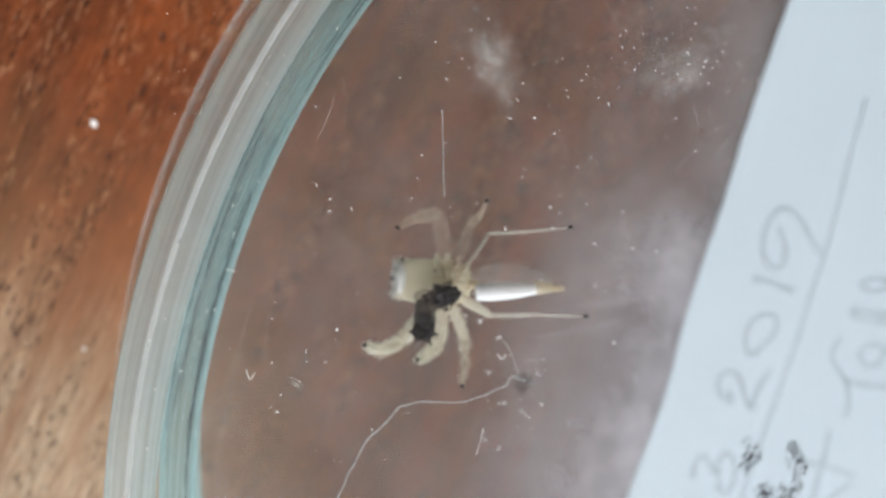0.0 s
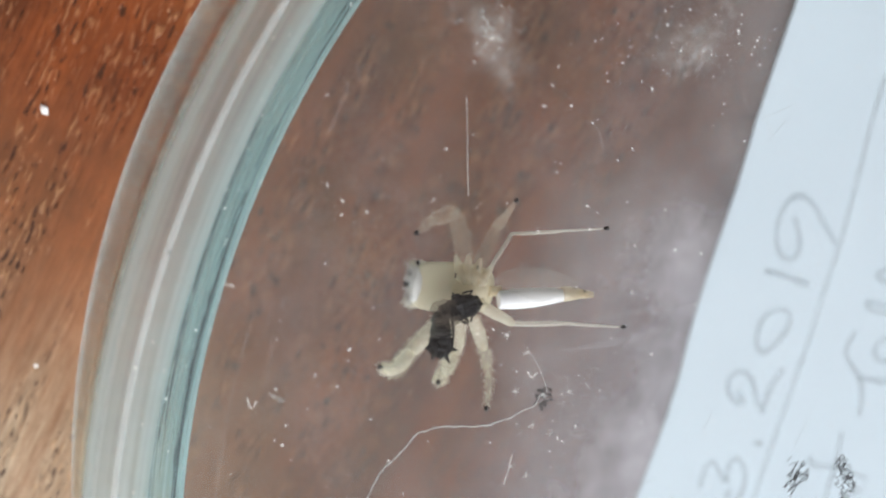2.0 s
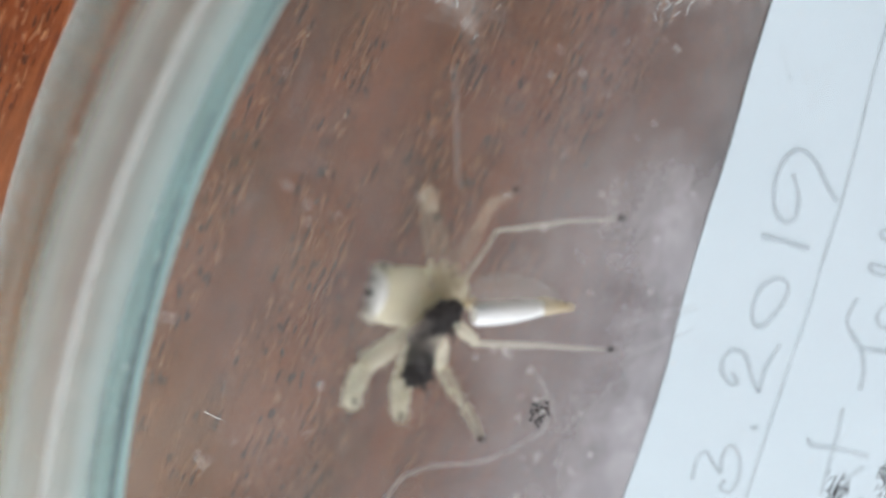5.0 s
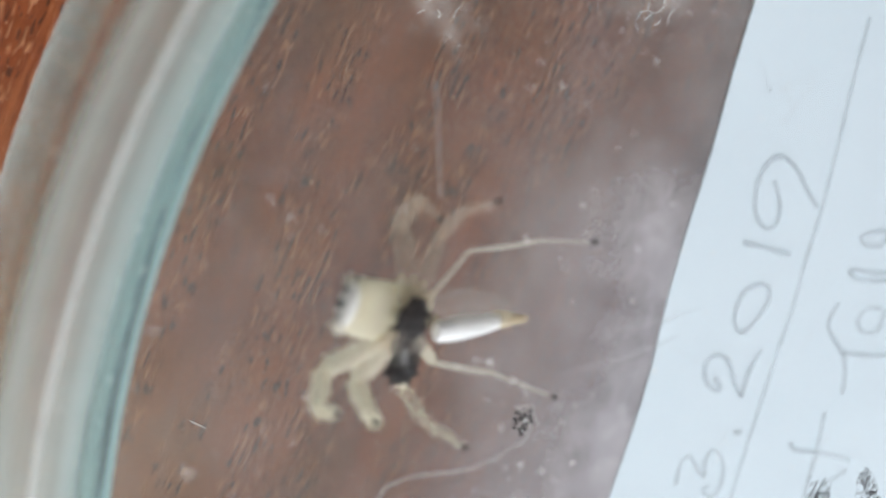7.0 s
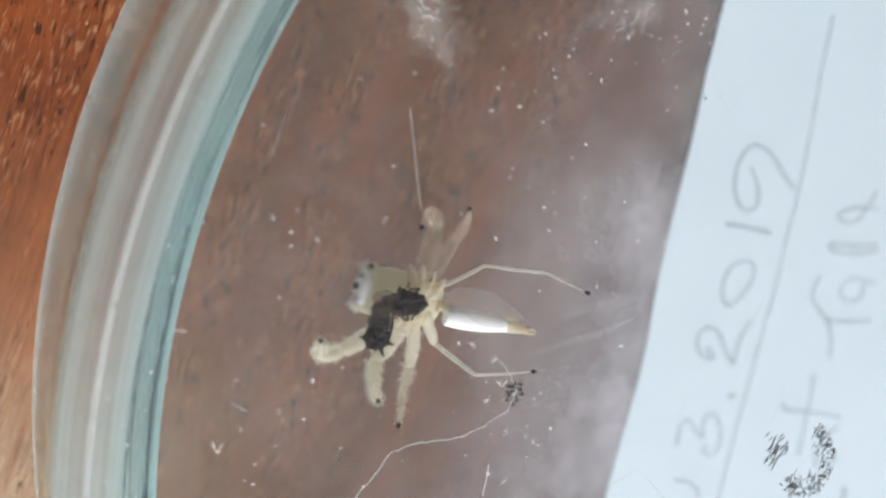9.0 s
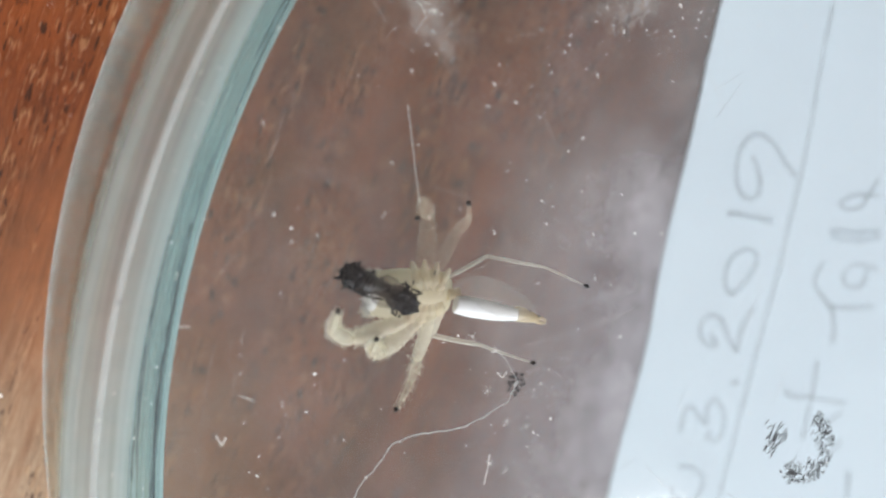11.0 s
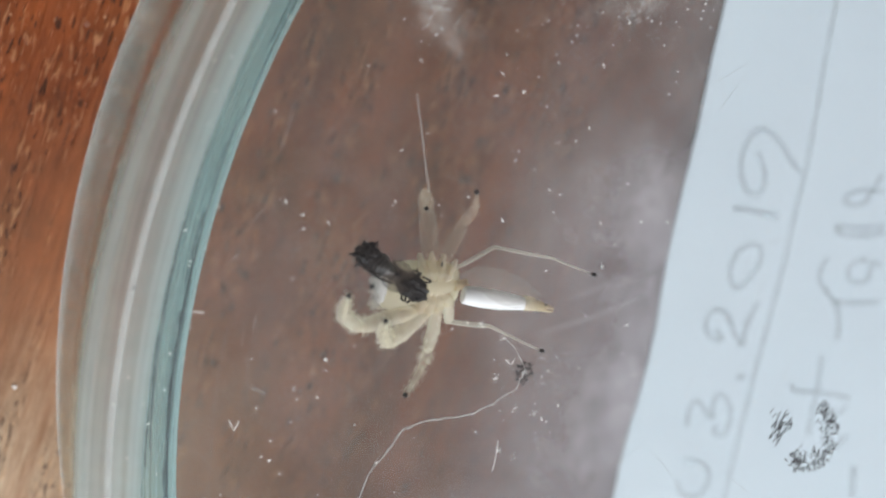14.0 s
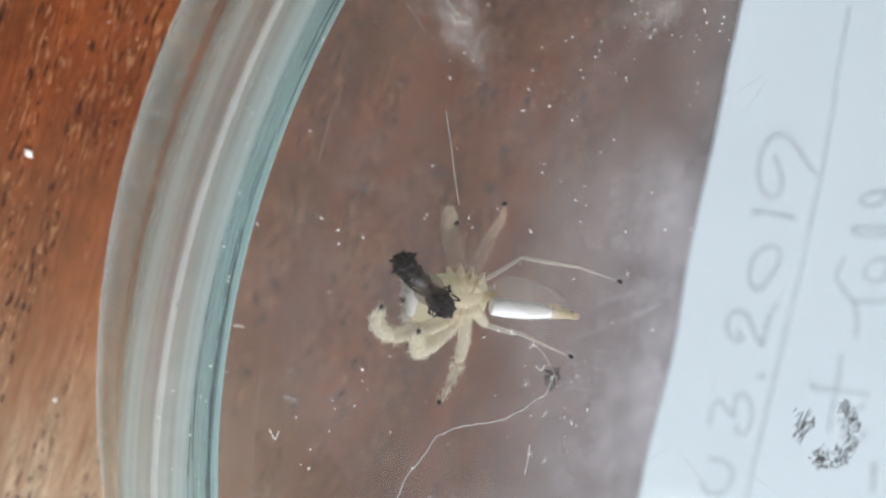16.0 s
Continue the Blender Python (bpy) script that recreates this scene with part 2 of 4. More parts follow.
def silk_cloud(wide, high, most):
    """Matted silk that thins out from its middle in uneven wisps; wide and high: its half sizes in metres, most: its density."""
    n = Nodes("matted silk")
    at = n.coords()
    away = n.tree.nodes.new("ShaderNodeVectorMath")
    away.operation = "LENGTH"
    n.link(n.coords((1 / wide, 1 / high, 0.0001)), away.inputs[0])
    ragged = n.tree.nodes.new("ShaderNodeMath")
    ragged.operation = "MULTIPLY_ADD"
    n.link(n.noise(at, 700, 4.0, 0.6), ragged.inputs[0])
    ragged.inputs[1].default_value = 1.5
    n.link(away.outputs["Value"], ragged.inputs[2])
    dense = n.add("MapRange", From_Min=1.5, From_Max=0.7, To_Min=0.0, To_Max=most)
    dense.interpolation_type = "SMOOTHSTEP"
    n.link(ragged.outputs[0], dense.inputs["Value"])
    wisps = n.mix(0.5, n.noise(at, 1300, 5.0, 0.65), n.noise(n.coords((1, 0.35, 1), radians(40)), 2600, 4.0, 0.6))
    amount = n.mix(1.0, n.ramp(wisps, (0.36, 0.25), (0.62, 1.0)), dense.outputs["Result"], "MULTIPLY")
    n.bsdf.inputs["Base Color"].default_value = (0.84, 0.79, 0.73, 1)
    n.bsdf.inputs["Roughness"].default_value = 0.8
    n.bump(wisps, 0.4, 0.00005)
    return n.finish(n.shader_mix(amount, n.add("BsdfTransparent").outputs[0], n.bsdf.outputs[0]))


def paper():
    n = Nodes("paper")
    at = n.coords()
    fibre = n.noise(at, 2600, 5.0, 0.7)
    patch = n.noise(at, 120, 3.0)
    tone = n.mix(0.5, n.ramp(fibre, (0.3, (0.70, 0.775, 0.825)), (0.7, (0.775, 0.845, 0.885))),
                 n.ramp(patch, (0.3, (0.71, 0.785, 0.83)), (0.7, (0.77, 0.84, 0.88))))
    n.link(tone, n.bsdf.inputs["Base Color"])
    n.bsdf.inputs["Roughness"].default_value = 0.85
    n.bump(fibre, 0.3, 0.00004)
    soft = n.add("BsdfTranslucent")
    n.link(tone, soft.inputs["Color"])
    return n.finish(n.shader_mix(0.1, n.bsdf.outputs[0], soft.outputs[0]))


PLASTER = plain("plaster", (0.62, 0.60, 0.57), 0.9, 0.05, 60)
DARK_CEILING = plain("unseen dark ceiling", (0.13, 0.10, 0.085), 0.8, 0.15, 30)
SCREED = plain("screed", (0.22, 0.21, 0.20), 0.8, 0.15, 40)
GRAIN = -26.0
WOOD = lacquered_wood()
LID = clear_sheet("lid sheet", 0.009, (0.70, 0.66, 0.66), (0.66, 0.66, 0.70))
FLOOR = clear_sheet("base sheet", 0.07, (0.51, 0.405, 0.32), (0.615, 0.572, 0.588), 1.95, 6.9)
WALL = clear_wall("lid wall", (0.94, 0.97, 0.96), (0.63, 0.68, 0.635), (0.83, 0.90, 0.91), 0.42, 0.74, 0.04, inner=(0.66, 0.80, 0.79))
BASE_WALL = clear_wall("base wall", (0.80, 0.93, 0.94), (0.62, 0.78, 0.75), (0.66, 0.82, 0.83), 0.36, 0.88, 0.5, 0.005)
RIDGE = plain("clouded ridge", (0.90, 0.94, 0.93), 0.25, 0.1, 900, clear=0.79, glow=0.3)
SMUDGE = plain("dark smudge", (0.10, 0.15, 0.16), 0.5, 0.3, 2500, clear=0.68)
PAPER = paper()
PENCIL = plain("pencil", (0.40, 0.43, 0.46), 0.6, 0.35, 3000, clear=0.84)
INK = plain("black ink", (0.015, 0.015, 0.017), 0.5, 0.4)
SILK = plain("silk", (0.80, 0.77, 0.74), 0.5, 0.1, clear=0.25, glow=0.3)
COTTON = plain("silk wad", (0.96, 0.94, 0.91), 0.8, 0.05, clear=0.5, glow=0.4)
DUST = plain("dust", (0.93, 0.89, 0.85), 0.7, 0.08, glow=0.2)
# Pale tone of the reflection streaks that are added to the lid.
REFLECTION = plain("smear", (0.88, 0.86, 0.86), 0.6, 0.1, 1500, clear=0.96)
SCRATCH = plain("scratch", (0.85, 0.80, 0.78), 0.6, 0.1, clear=0.75)
GRIT = plain("dark grit", (0.012, 0.01, 0.01), 0.7, 0.4)
CUTICLE = plain("pale cuticle", (1.0, 0.87, 0.67), 0.6, 0.14, 1400, clear=0.33, glow=0.38)
LIMB = plain("limb cuticle", (1.0, 0.86, 0.70), 0.5, 0.14, 1500, clear=0.54, glow=0.42, bump=0.9)
THIN = plain("hazy limb cuticle", (1.0, 0.84, 0.65), 0.5, 0.14, 1500, clear=0.74, glow=0.42, bump=0.7)
GHOST = plain("see-through limb cuticle", (1.0, 0.80, 0.60), 0.6, 0.06, 900, clear=0.87, glow=0.4, bump=0.2)
GLASSY = plain("thin limb cuticle", (0.97, 0.88, 0.76), 0.3, 0.10, 1500, clear=0.58, glow=0.3)
for m in (LIMB, THIN, GHOST):
    m.node_tree.nodes["Principled BSDF"].inputs["Specular IOR Level"].default_value = 0.2
FACE = plain("white face hair", (1.0, 0.97, 0.93), 0.6, 0.05, clear=0.06, glow=0.3)
HAIR = plain("pale hair", (1.0, 0.94, 0.83), 0.5, 0.06, glow=0.35)
PEARL = plain("pearl white", (0.97, 0.95, 0.93), 0.32, 0.04, 1500, glow=0.12)
SKIN = plain("abdomen skin", (0.92, 0.82, 0.72), 0.3, 0.15, 900, clear=0.87, glow=0.2)
TAN = plain("spinneret tan", (0.86, 0.72, 0.50), 0.5, 0.2, 1800, clear=0.45, glow=0.4)
BLACK = plain("black bristle", (0.012, 0.010, 0.010), 0.4, 0.4)
EYE = plain("eye black", (0.010, 0.010, 0.012), 0.08, 0.2, bump=0.0)
CHITIN = plain("fly chitin", (0.006, 0.006, 0.007), 0.38, 0.6, 3500, bump=0.9)
CHITIN.node_tree.nodes["Principled BSDF"].inputs["Specular IOR Level"].default_value = 0.16
SMOKE = plain("smoky abdomen", (0.04, 0.038, 0.03), 0.3, 0.7, 2600, clear=0.1, glow=0.08, bump=0.8)
WING = plain("fly wing", (0.13, 0.10, 0.07), 0.3, 0.25, clear=0.7, glow=0.3)


# ---- mesh helpers ----
def part(name, bm, material, parent=None, label=""):
    """Links a bmesh given in millimetres as one mesh object."""
    data = bpy.data.meshes.new(name)
    for v in bm.verts:
        v.co *= MM
    bmesh.ops.recalc_face_normals(bm, faces=bm.faces)
    for e in bm.edges:
        if len(e.link_faces) == 2 and e.calc_face_angle(0.0) > 0.75:
            e.smooth = False
    bm.to_mesh(data)
    bm.free()
    data.materials.append(material)
    for p in data.polygons:
        p.use_smooth = True
    ob = new(name, data)
    if parent:
        ob.parent = parent
    if label:
        tagged(ob, label)
    return ob


def again(name, source, parent):
    """Another object on the same mesh."""
    ob = new(name, source.data)
    ob.parent = parent
    return ob


def smooth(points, steps=6):
    """A smooth line through the points."""
    p = [Vector(q) for q in points]
    p = [2 * p[0] - p[1], *p, 2 * p[-1] - p[-2]]
    line = []
    for a, b, c, d in zip(p, p[1:], p[2:], p[3:]):
        for k in range(steps):
            t = k / steps
            line.append(0.5 * (2 * b + (c - a) * t + (2 * a - 5 * b + 4 * c - d) * t * t + (3 * b - a - 3 * c + d) * t**3))
    return [*line, p[-2]]


def tube(bm, line, radii, sides=8, flat=1.0):
    """A closed tube along a line; radii: one, or one for each point; flat: its height by its width."""
    line = [Vector(q) for q in line]
    radii = radii if isinstance(radii, (list, tuple)) else [radii] * len(line)
    rings = []
    for k, q in enumerate(line):
        ahead = (line[min(k + 1, len(line) - 1)] - line[max(k - 1, 0)]).normalized()
        up = Vector((0, 0, 1)) if abs(ahead.z) < 0.95 else Vector((0, 1, 0))
        side = ahead.cross(up).normalized()
        up = side.cross(ahead)
        rings.append([bm.verts.new(q + radii[k] * (math.cos(a) * side + flat * math.sin(a) * up))
                      for a in (2 * math.pi * s / sides for s in range(sides))])
    for r, s in zip(rings, rings[1:]):
        for k in range(sides):
            bm.faces.new((r[k], r[(k + 1) % sides], s[(k + 1) % sides], s[k]))
    bm.faces.new(rings[0][::-1])
    bm.faces.new(rings[-1])


def blob(bm, centre, size, turn=None, rough=0.0, scale=1.0, u=18, v=12):
    """An ellipsoid with an uneven skin."""
    made = bmesh.ops.create_uvsphere(bm, u_segments=u, v_segments=v, radius=1.0)["verts"]
    turn = turn or Matrix.Identity(3)
    for w in made:
        swell = 1 + rough * noise.noise(w.co * scale + Vector(centre) * 3.1)
        w.co = Vector(centre) + turn @ Vector([c * s * swell for c, s in zip(w.co, size)])


def fleck(bm, centre, size, seed):
    """A crumb with a few uneven faces."""
    made = bmesh.ops.create_icosphere(bm, subdivisions=1, radius=1.0)["verts"]
    turn = Euler((seed * 1.7, seed * 2.3, seed * 0.9)).to_matrix()
    for w in made:
        swell = 1 + 0.45 * noise.noise(w.co * 1.3 + Vector((seed, 0, 0)))
        p = turn @ Vector([c * s * swell for c, s in zip(w.co, size)])
        w.co = Vector(centre) + Vector((p.x, p.y, p.z * 0.5))


def lathe(bm, profile, steps=256):
    """A ring or bowl from a closed profile of (radius, height)."""
    rings = []
    for k in range(steps):
        a = 2 * math.pi * k / steps
        rings.append([bm.verts.new((r * math.cos(a), r * math.sin(a), z)) for r, z in profile])
    n = len(profile)
    for k in range(steps):
        p, q = rings[k], rings[(k + 1) % steps]
        for j in range(n):
            bm.faces.new((p[j], q[j], q[(j + 1) % n], p[(j + 1) % n]))


def disc(bm, radius, low, high, steps=256):
    rings = []
    for z in (low, high):
        rings.append([bm.verts.new((radius * math.cos(2 * math.pi * k / steps), radius * math.sin(2 * math.pi * k / steps), z)) for k in range(steps)])
    bm.faces.new(rings[0][::-1])
    bm.faces.new(rings[1])
    for k in range(steps):
        j = (k + 1) % steps
        bm.faces.new((rings[0][k], rings[0][j], rings[1][j], rings[1][k]))


# ---- unseen room ----
def build_unseen_room():
    """Plain unseen walls, floor and ceiling, added to shape the daylight, in millimetres; the tabletop's upper face is
    at height 0.
    """
    def slab(name, low, high, material, label):
        bm = bmesh.new()
        bmesh.ops.create_cube(bm, size=1.0)
        for w in bm.verts:
            w.co = Vector([a + (b - a) * (c + 0.5) for a, b, c in zip(low, high, w.co)])
        ob = part(name, bm, material)
        for q in ob.data.polygons:
            q.use_smooth = False
        return tagged(ob, label, "room", kind="structure")

    y, h, mid = WALL_Y * 1000, WINDOW_HALF * 1000, -150
    slab("floor", (-2200, y - 120, -860), (2200, 2600, -750), SCREED, "plain grey floor")
    # The ceiling is out of view and dark so that the lid reflects little.
    slab("ceiling", (-2200, y - 120, 1850), (2200, 2600, 1950), DARK_CEILING, "plain dark brown ceiling")
    slab("wall_east", (2100, y, -750), (2200, 2500, 1850), PLASTER, "plain off-white wall")
    slab("wall_west", (-2200, y, -750), (-2100, 2500, 1850), PLASTER, "plain off-white wall")
    slab("wall_north", (-2200, 2500, -750), (2200, 2600, 1850), PLASTER, "plain off-white wall")
    slab("wall_south_a", (-2200, y - 120, -750), (mid - h, y, 1850), PLASTER, "plain off-white wall beside the window")
    slab("wall_south_b", (mid + h, y - 120, -750), (2200, y, 1850), PLASTER, "plain off-white wall beside the window")
    slab("wall_south_c", (mid - h, y - 120, -750), (mid + h, y, SILL * 1000), PLASTER, "plain off-white wall under the window")
    slab("wall_south_d", (mid - h, y - 120, HEAD * 1000), (mid + h, y, 1850), PLASTER, "plain off-white wall over the window")


# ---- table ----
def build_table():
    bm = bmesh.new()
    bmesh.ops.create_cube(bm, size=1.0)
    for w in bm.verts:
        w.co = Vector((w.co.x * 1600, w.co.y * 900, (w.co.z - 0.5) * 30))
    bmesh.ops.bevel(bm, geom=bm.edges[:], offset=4, segments=3, affect="EDGES")
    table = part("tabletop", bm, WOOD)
    for p in table.data.polygons:
        p.use_smooth = False
    for x in (-720, 720):
        for y in (-380, 380):
            bm = bmesh.new()
            tube(bm, [(x, y, -750), (x, y, -700), (x, y, -30)], [26, 30, 36], 16)
            part("table_leg", bm, WOOD, table)
    tagged(table, "reddish-brown lacquered wooden tabletop with dark open pores", "table", kind="structure")
    for where, size, seed in (((-45.25, 18.69, 0.1), (0.22, 0.24, 0.2), 3), ((-46.3, 6.6, 0.05), (0.10, 0.12, 0.1), 5)):
        bm = bmesh.new()
        fleck(bm, where, size, seed)
        tagged(part("crumb", bm, DUST), "tiny pale crumb lying on the wooden tabletop", "crumb", "crumbs on the table")


# ---- dish ----
TOP, UNDER, BED = 16.0, 15.2, 1.05


def build_dish():
    dish = new("petri_dish")
    tagged(dish, "clear plastic petri dish with scratched dusty lid, on wood", "petri dish")
    bm = bmesh.new()
    disc(bm, 40.4, 0.05, BED)
    part("bottom", bm, FLOOR, dish, "clear flat bottom with faint dirt")
    bm = bmesh.new()
    lathe(bm, [(40.42, 0.05), (41.7, 0.05), (42.5, 0.2), (42.6, 0.6), (42.6, 12.7), (42.45, 12.9), (41.2, 12.9), (41.0, 12.7),
               (41.0, 2.0), (40.85, 1.4), (40.42, 1.05)])
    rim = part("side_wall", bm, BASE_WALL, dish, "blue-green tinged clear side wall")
    rim.visible_shadow = False
    bm = bmesh.new()
    disc(bm, 42.78, UNDER, TOP)
    lid = part("lid", bm, LID, dish, "clear dusty lid top")
    bm = bmesh.new()
    lathe(bm, [(42.8, 15.2), (42.8, 16.0), (44.2, 15.95), (44.8, 15.7), (45.0, 15.2), (45.0, 2.8), (44.85, 2.6), (43.0, 2.6), (42.8, 2.8), (42.8, 14.8)])
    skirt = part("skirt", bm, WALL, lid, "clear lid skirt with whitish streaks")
    skirt.visible_shadow = False
    bm = bmesh.new()
    lathe(bm, [(43.86, 15.97), (43.91, 16.05), (44.0, 16.08), (44.09, 16.05), (44.14, 15.95)])
    part("stacking_ridge", bm, RIDGE, lid, "thin whitish raised ring round the lid's rim")
    bm = bmesh.new()
    lathe(bm, [(44.98, 2.74), (45.03, 2.77), (45.03, 2.82), (44.98, 2.85)])
    part("lip", bm, RIDGE, lid, "thin pale lip round the skirt's foot")
    bm = bmesh.new()
    tube(bm, [(40.1 * math.cos(a), 40.1 * math.sin(a), UNDER - 0.01) for a in np.linspace(2.82, 3.6, 60).tolist()], 0.012, 5, 0.5)
    part("moulding_line", bm, RIDGE, lid, "faint pale moulded line under the lid")
    rnd = random.Random(31)
    hearts = [rnd.uniform(1.9, 4.2) for _ in range(22)]
    bm = bmesh.new()
    for r, count, thick in ((41.42, 170, 0.035), (42.15, 120, 0.026), (42.45, 70, 0.02)):
        for _ in range(count):
            a, span = rnd.choice(hearts) + rnd.gauss(0, 0.06), rnd.choice((rnd.uniform(0.002, 0.03), rnd.uniform(0.04, 0.2)))
            q = r + rnd.gauss(0, 0.06)
            line = [(q * math.cos(a + span * f), q * math.sin(a + span * f), 12.93) for f in (0, 0.1, 0.3, 0.5, 0.7, 0.9, 1)]
            w = thick * rnd.uniform(0.4, 1.6)
            tube(bm, line, [w * 0.2, w * 0.7, w, w * 0.8, w * 0.9, w * 0.6, w * 0.2], 5, 0.3)
    part("smudges", bm, SMUDGE, dish, "dark broken smudges along the dish's upper edge")
    bm = bmesh.new()
    for k in range(80):
        a, q = rnd.uniform(1.9, 4.2), rnd.choice((41.9, 42.3, 41.6, 43.4)) + rnd.gauss(0, 0.35)
        w = rnd.uniform(0.015, 0.05)
        fleck(bm, (q * math.cos(a), q * math.sin(a), 12.95 if q < 42.7 else TOP + 0.02), (w, w * rnd.uniform(0.6, 2), w), k)
    part("specks", bm, DUST, dish, "white specks along the dish's upper edge")


# ---- paper slip with pencil writing ----
def build_paper():
    slip = new("paper_slip")
    tagged(slip, "white paper slip with grey pencil handwriting, lying in the dish", "paper")
    along, across = Vector((0.286, 0.958, 0)), Vector((0.958, -0.286, 0))
    start = Vector((-17.7, -9.8, BED + 0.035))
    bm = bmesh.new()
    n, wide = 60, 30.0
    left, right = [], []
    for k in range(n + 1):
        s = -14 + 54 * k / n
        ragged = 0.28 * noise.noise(Vector((s * 0.12, 0, 4))) + 0.06 * noise.noise(Vector((s * 0.9, 3, 0)))
        left.append(start + along * s + across * ragged)
        right.append(start + along * s + across * wide)
    grid = []
    for z in (0.0, 0.04):
        grid.append([[bm.verts.new(a + (b - a) * t + Vector((0, 0, z + 0.03 * noise.noise(a * 0.15 + (b - a) * t * 0.1)))) for t in (0, 0.05, 0.2, 0.4, 0.7, 1)] for a, b in zip(left, right)])
    for sheet in grid:
        for r, s in zip(sheet, sheet[1:]):
            for k in range(5):
                bm.faces.new((r[k], r[k + 1], s[k + 1], s[k]))
    low, high = grid
    border = [r[0] for r in low] + low[-1][1:] + [r[-1] for r in low[::-1]][1:] + low[0][::-1][1:-1]
    above = [r[0] for r in high] + high[-1][1:] + [r[-1] for r in high[::-1]][1:] + high[0][::-1][1:-1]
    for k in range(len(border)):
        j = (k + 1) % len(border)
        bm.faces.new((border[k], border[j], above[j], above[k]))
    part("sheet", bm, PAPER, slip)
    z = BED + 0.13

    def stroke(bm, points, width=0.17):
        line = smooth([(x, y, z) for x, y in points])
        radii = [width * (0.75 + 0.35 * noise.noise(q * 1.1)) for q in line]
        tube(bm, line, radii, 6, 0.12)

    def write(label, *strokes, width=0.17):
        bm = bmesh.new()
        for s in strokes:
            stroke(bm, s, width)
        part("handwriting", bm, PENCIL, slip, label)

    write("pencilled figure 9", [(-7.23, 12.03), (-6.85, 10.89), (-6.95, 9.93), (-7.57, 9.72), (-8.15, 10.48), (-8.16, 11.85), (-7.6, 12.88), (-6.83, 13.13), (-5.99, 12.45), (-5.27, 11.28), (-4.66, 10.43)])
    write("pencilled figure 1", [(-8.8, 9.17), (-7.84, 8.86), (-6.04, 8.22)], width=0.19)
    write("pencilled figure 0", [(-7.73, 6.99), (-7.24, 6.72), (-7.14, 6.14), (-7.64, 5.34), (-8.47, 4.65), (-9.0, 4.96), (-9.04, 5.82), (-8.58, 6.67), (-7.73, 6.99)])
    write("pencilled figure 2", [(-10.06, 2.57), (-9.71, 1.93), (-10.12, 1.94), (-10.59, 2.54), (-10.56, 3.32), (-10.01, 3.67), (-9.36, 3.28), (-8.91, 2.04), (-8.49, 1.23)], [(-8.49, 1.23), (-8.13, 2.5), (-7.38, 3.62)])
    write("pencilled full stop", [(-8.85, -0.47), (-8.59, -0.58), (-8.39, -0.52)], width=0.2)
    write("pencilled figure 3", [(-12.03, -2.74), (-11.77, -1.62), (-11.31, -1.38), (-10.82, -2.17), (-10.42, -2.67)], [(-10.42, -2.67), (-10.39, -1.76), (-9.92, -1.25), (-9.41, -1.97), (-9.38, -3.0), (-9.83, -3.76), (-10.45, -3.44), (-10.16, -3.07)], width=0.14)
    write("pencilled figure 0", [(-12.25, -4.74), (-11.46, -5.03), (-10.78, -5.78), (-11.0, -6.67), (-11.65, -7.14), (-12.58, -6.64), (-12.72, -5.84)], width=0.14)
    write("long pencilled line", [(-2.31, 19.41), (-3.02, 16.53), (-3.7, 13.2), (-4.39, 10.34), (-5.2, 7.62), (-5.71, 5.65), (-6.26, 3.98), (-7.37, 0.6), (-8.64, -3.43), (-10.0, -8.0)], width=0.12)
    write("pencilled word Tall", [(-3.03, 5.4), (-3.58, 4.36), (-3.16, 3.45), (-2.52, 2.49), (-2.35, 1.45), (-2.47, 0.46)], [(-2.7, 2.7), (-1.24, 2.35), (0.23, 2.13)],
          [(-0.32, 4.68), (-1.23, 4.84), (-1.78, 4.28), (-1.42, 3.62), (-0.5, 3.61), (-0.14, 4.54), (0.42, 4.27)],
          [(0.59, 6.49), (-1.04, 6.68), (-2.41, 7.02), (-2.13, 6.55), (-0.68, 6.19), (0.63, 6.15)], [(0.62, 8.5), (-0.86, 8.81), (-1.93, 8.61), (-1.58, 8.16), (-0.68, 8.08), (-0.2, 8.6), (0.5, 9.5)], width=0.15)
    write("pencilled word of", [(-5.48, -1.64), (-5.13, -2.13), (-3.67, -2.55), (-1.64, -3.34)], [(-3.46, -0.36), (-3.66, -1.69), (-4.05, -3.33), (-4.44, -4.99)], [(-1.84, -5.59), (-2.6, -6.13), (-3.4, -5.6), (-2.9, -4.4), (-1.83, -3.82)], width=0.14)
    write("pencilled dash", [(-1.4, -7.66), (-1.48, -8.55), (-1.56, -9.63)], width=0.2)


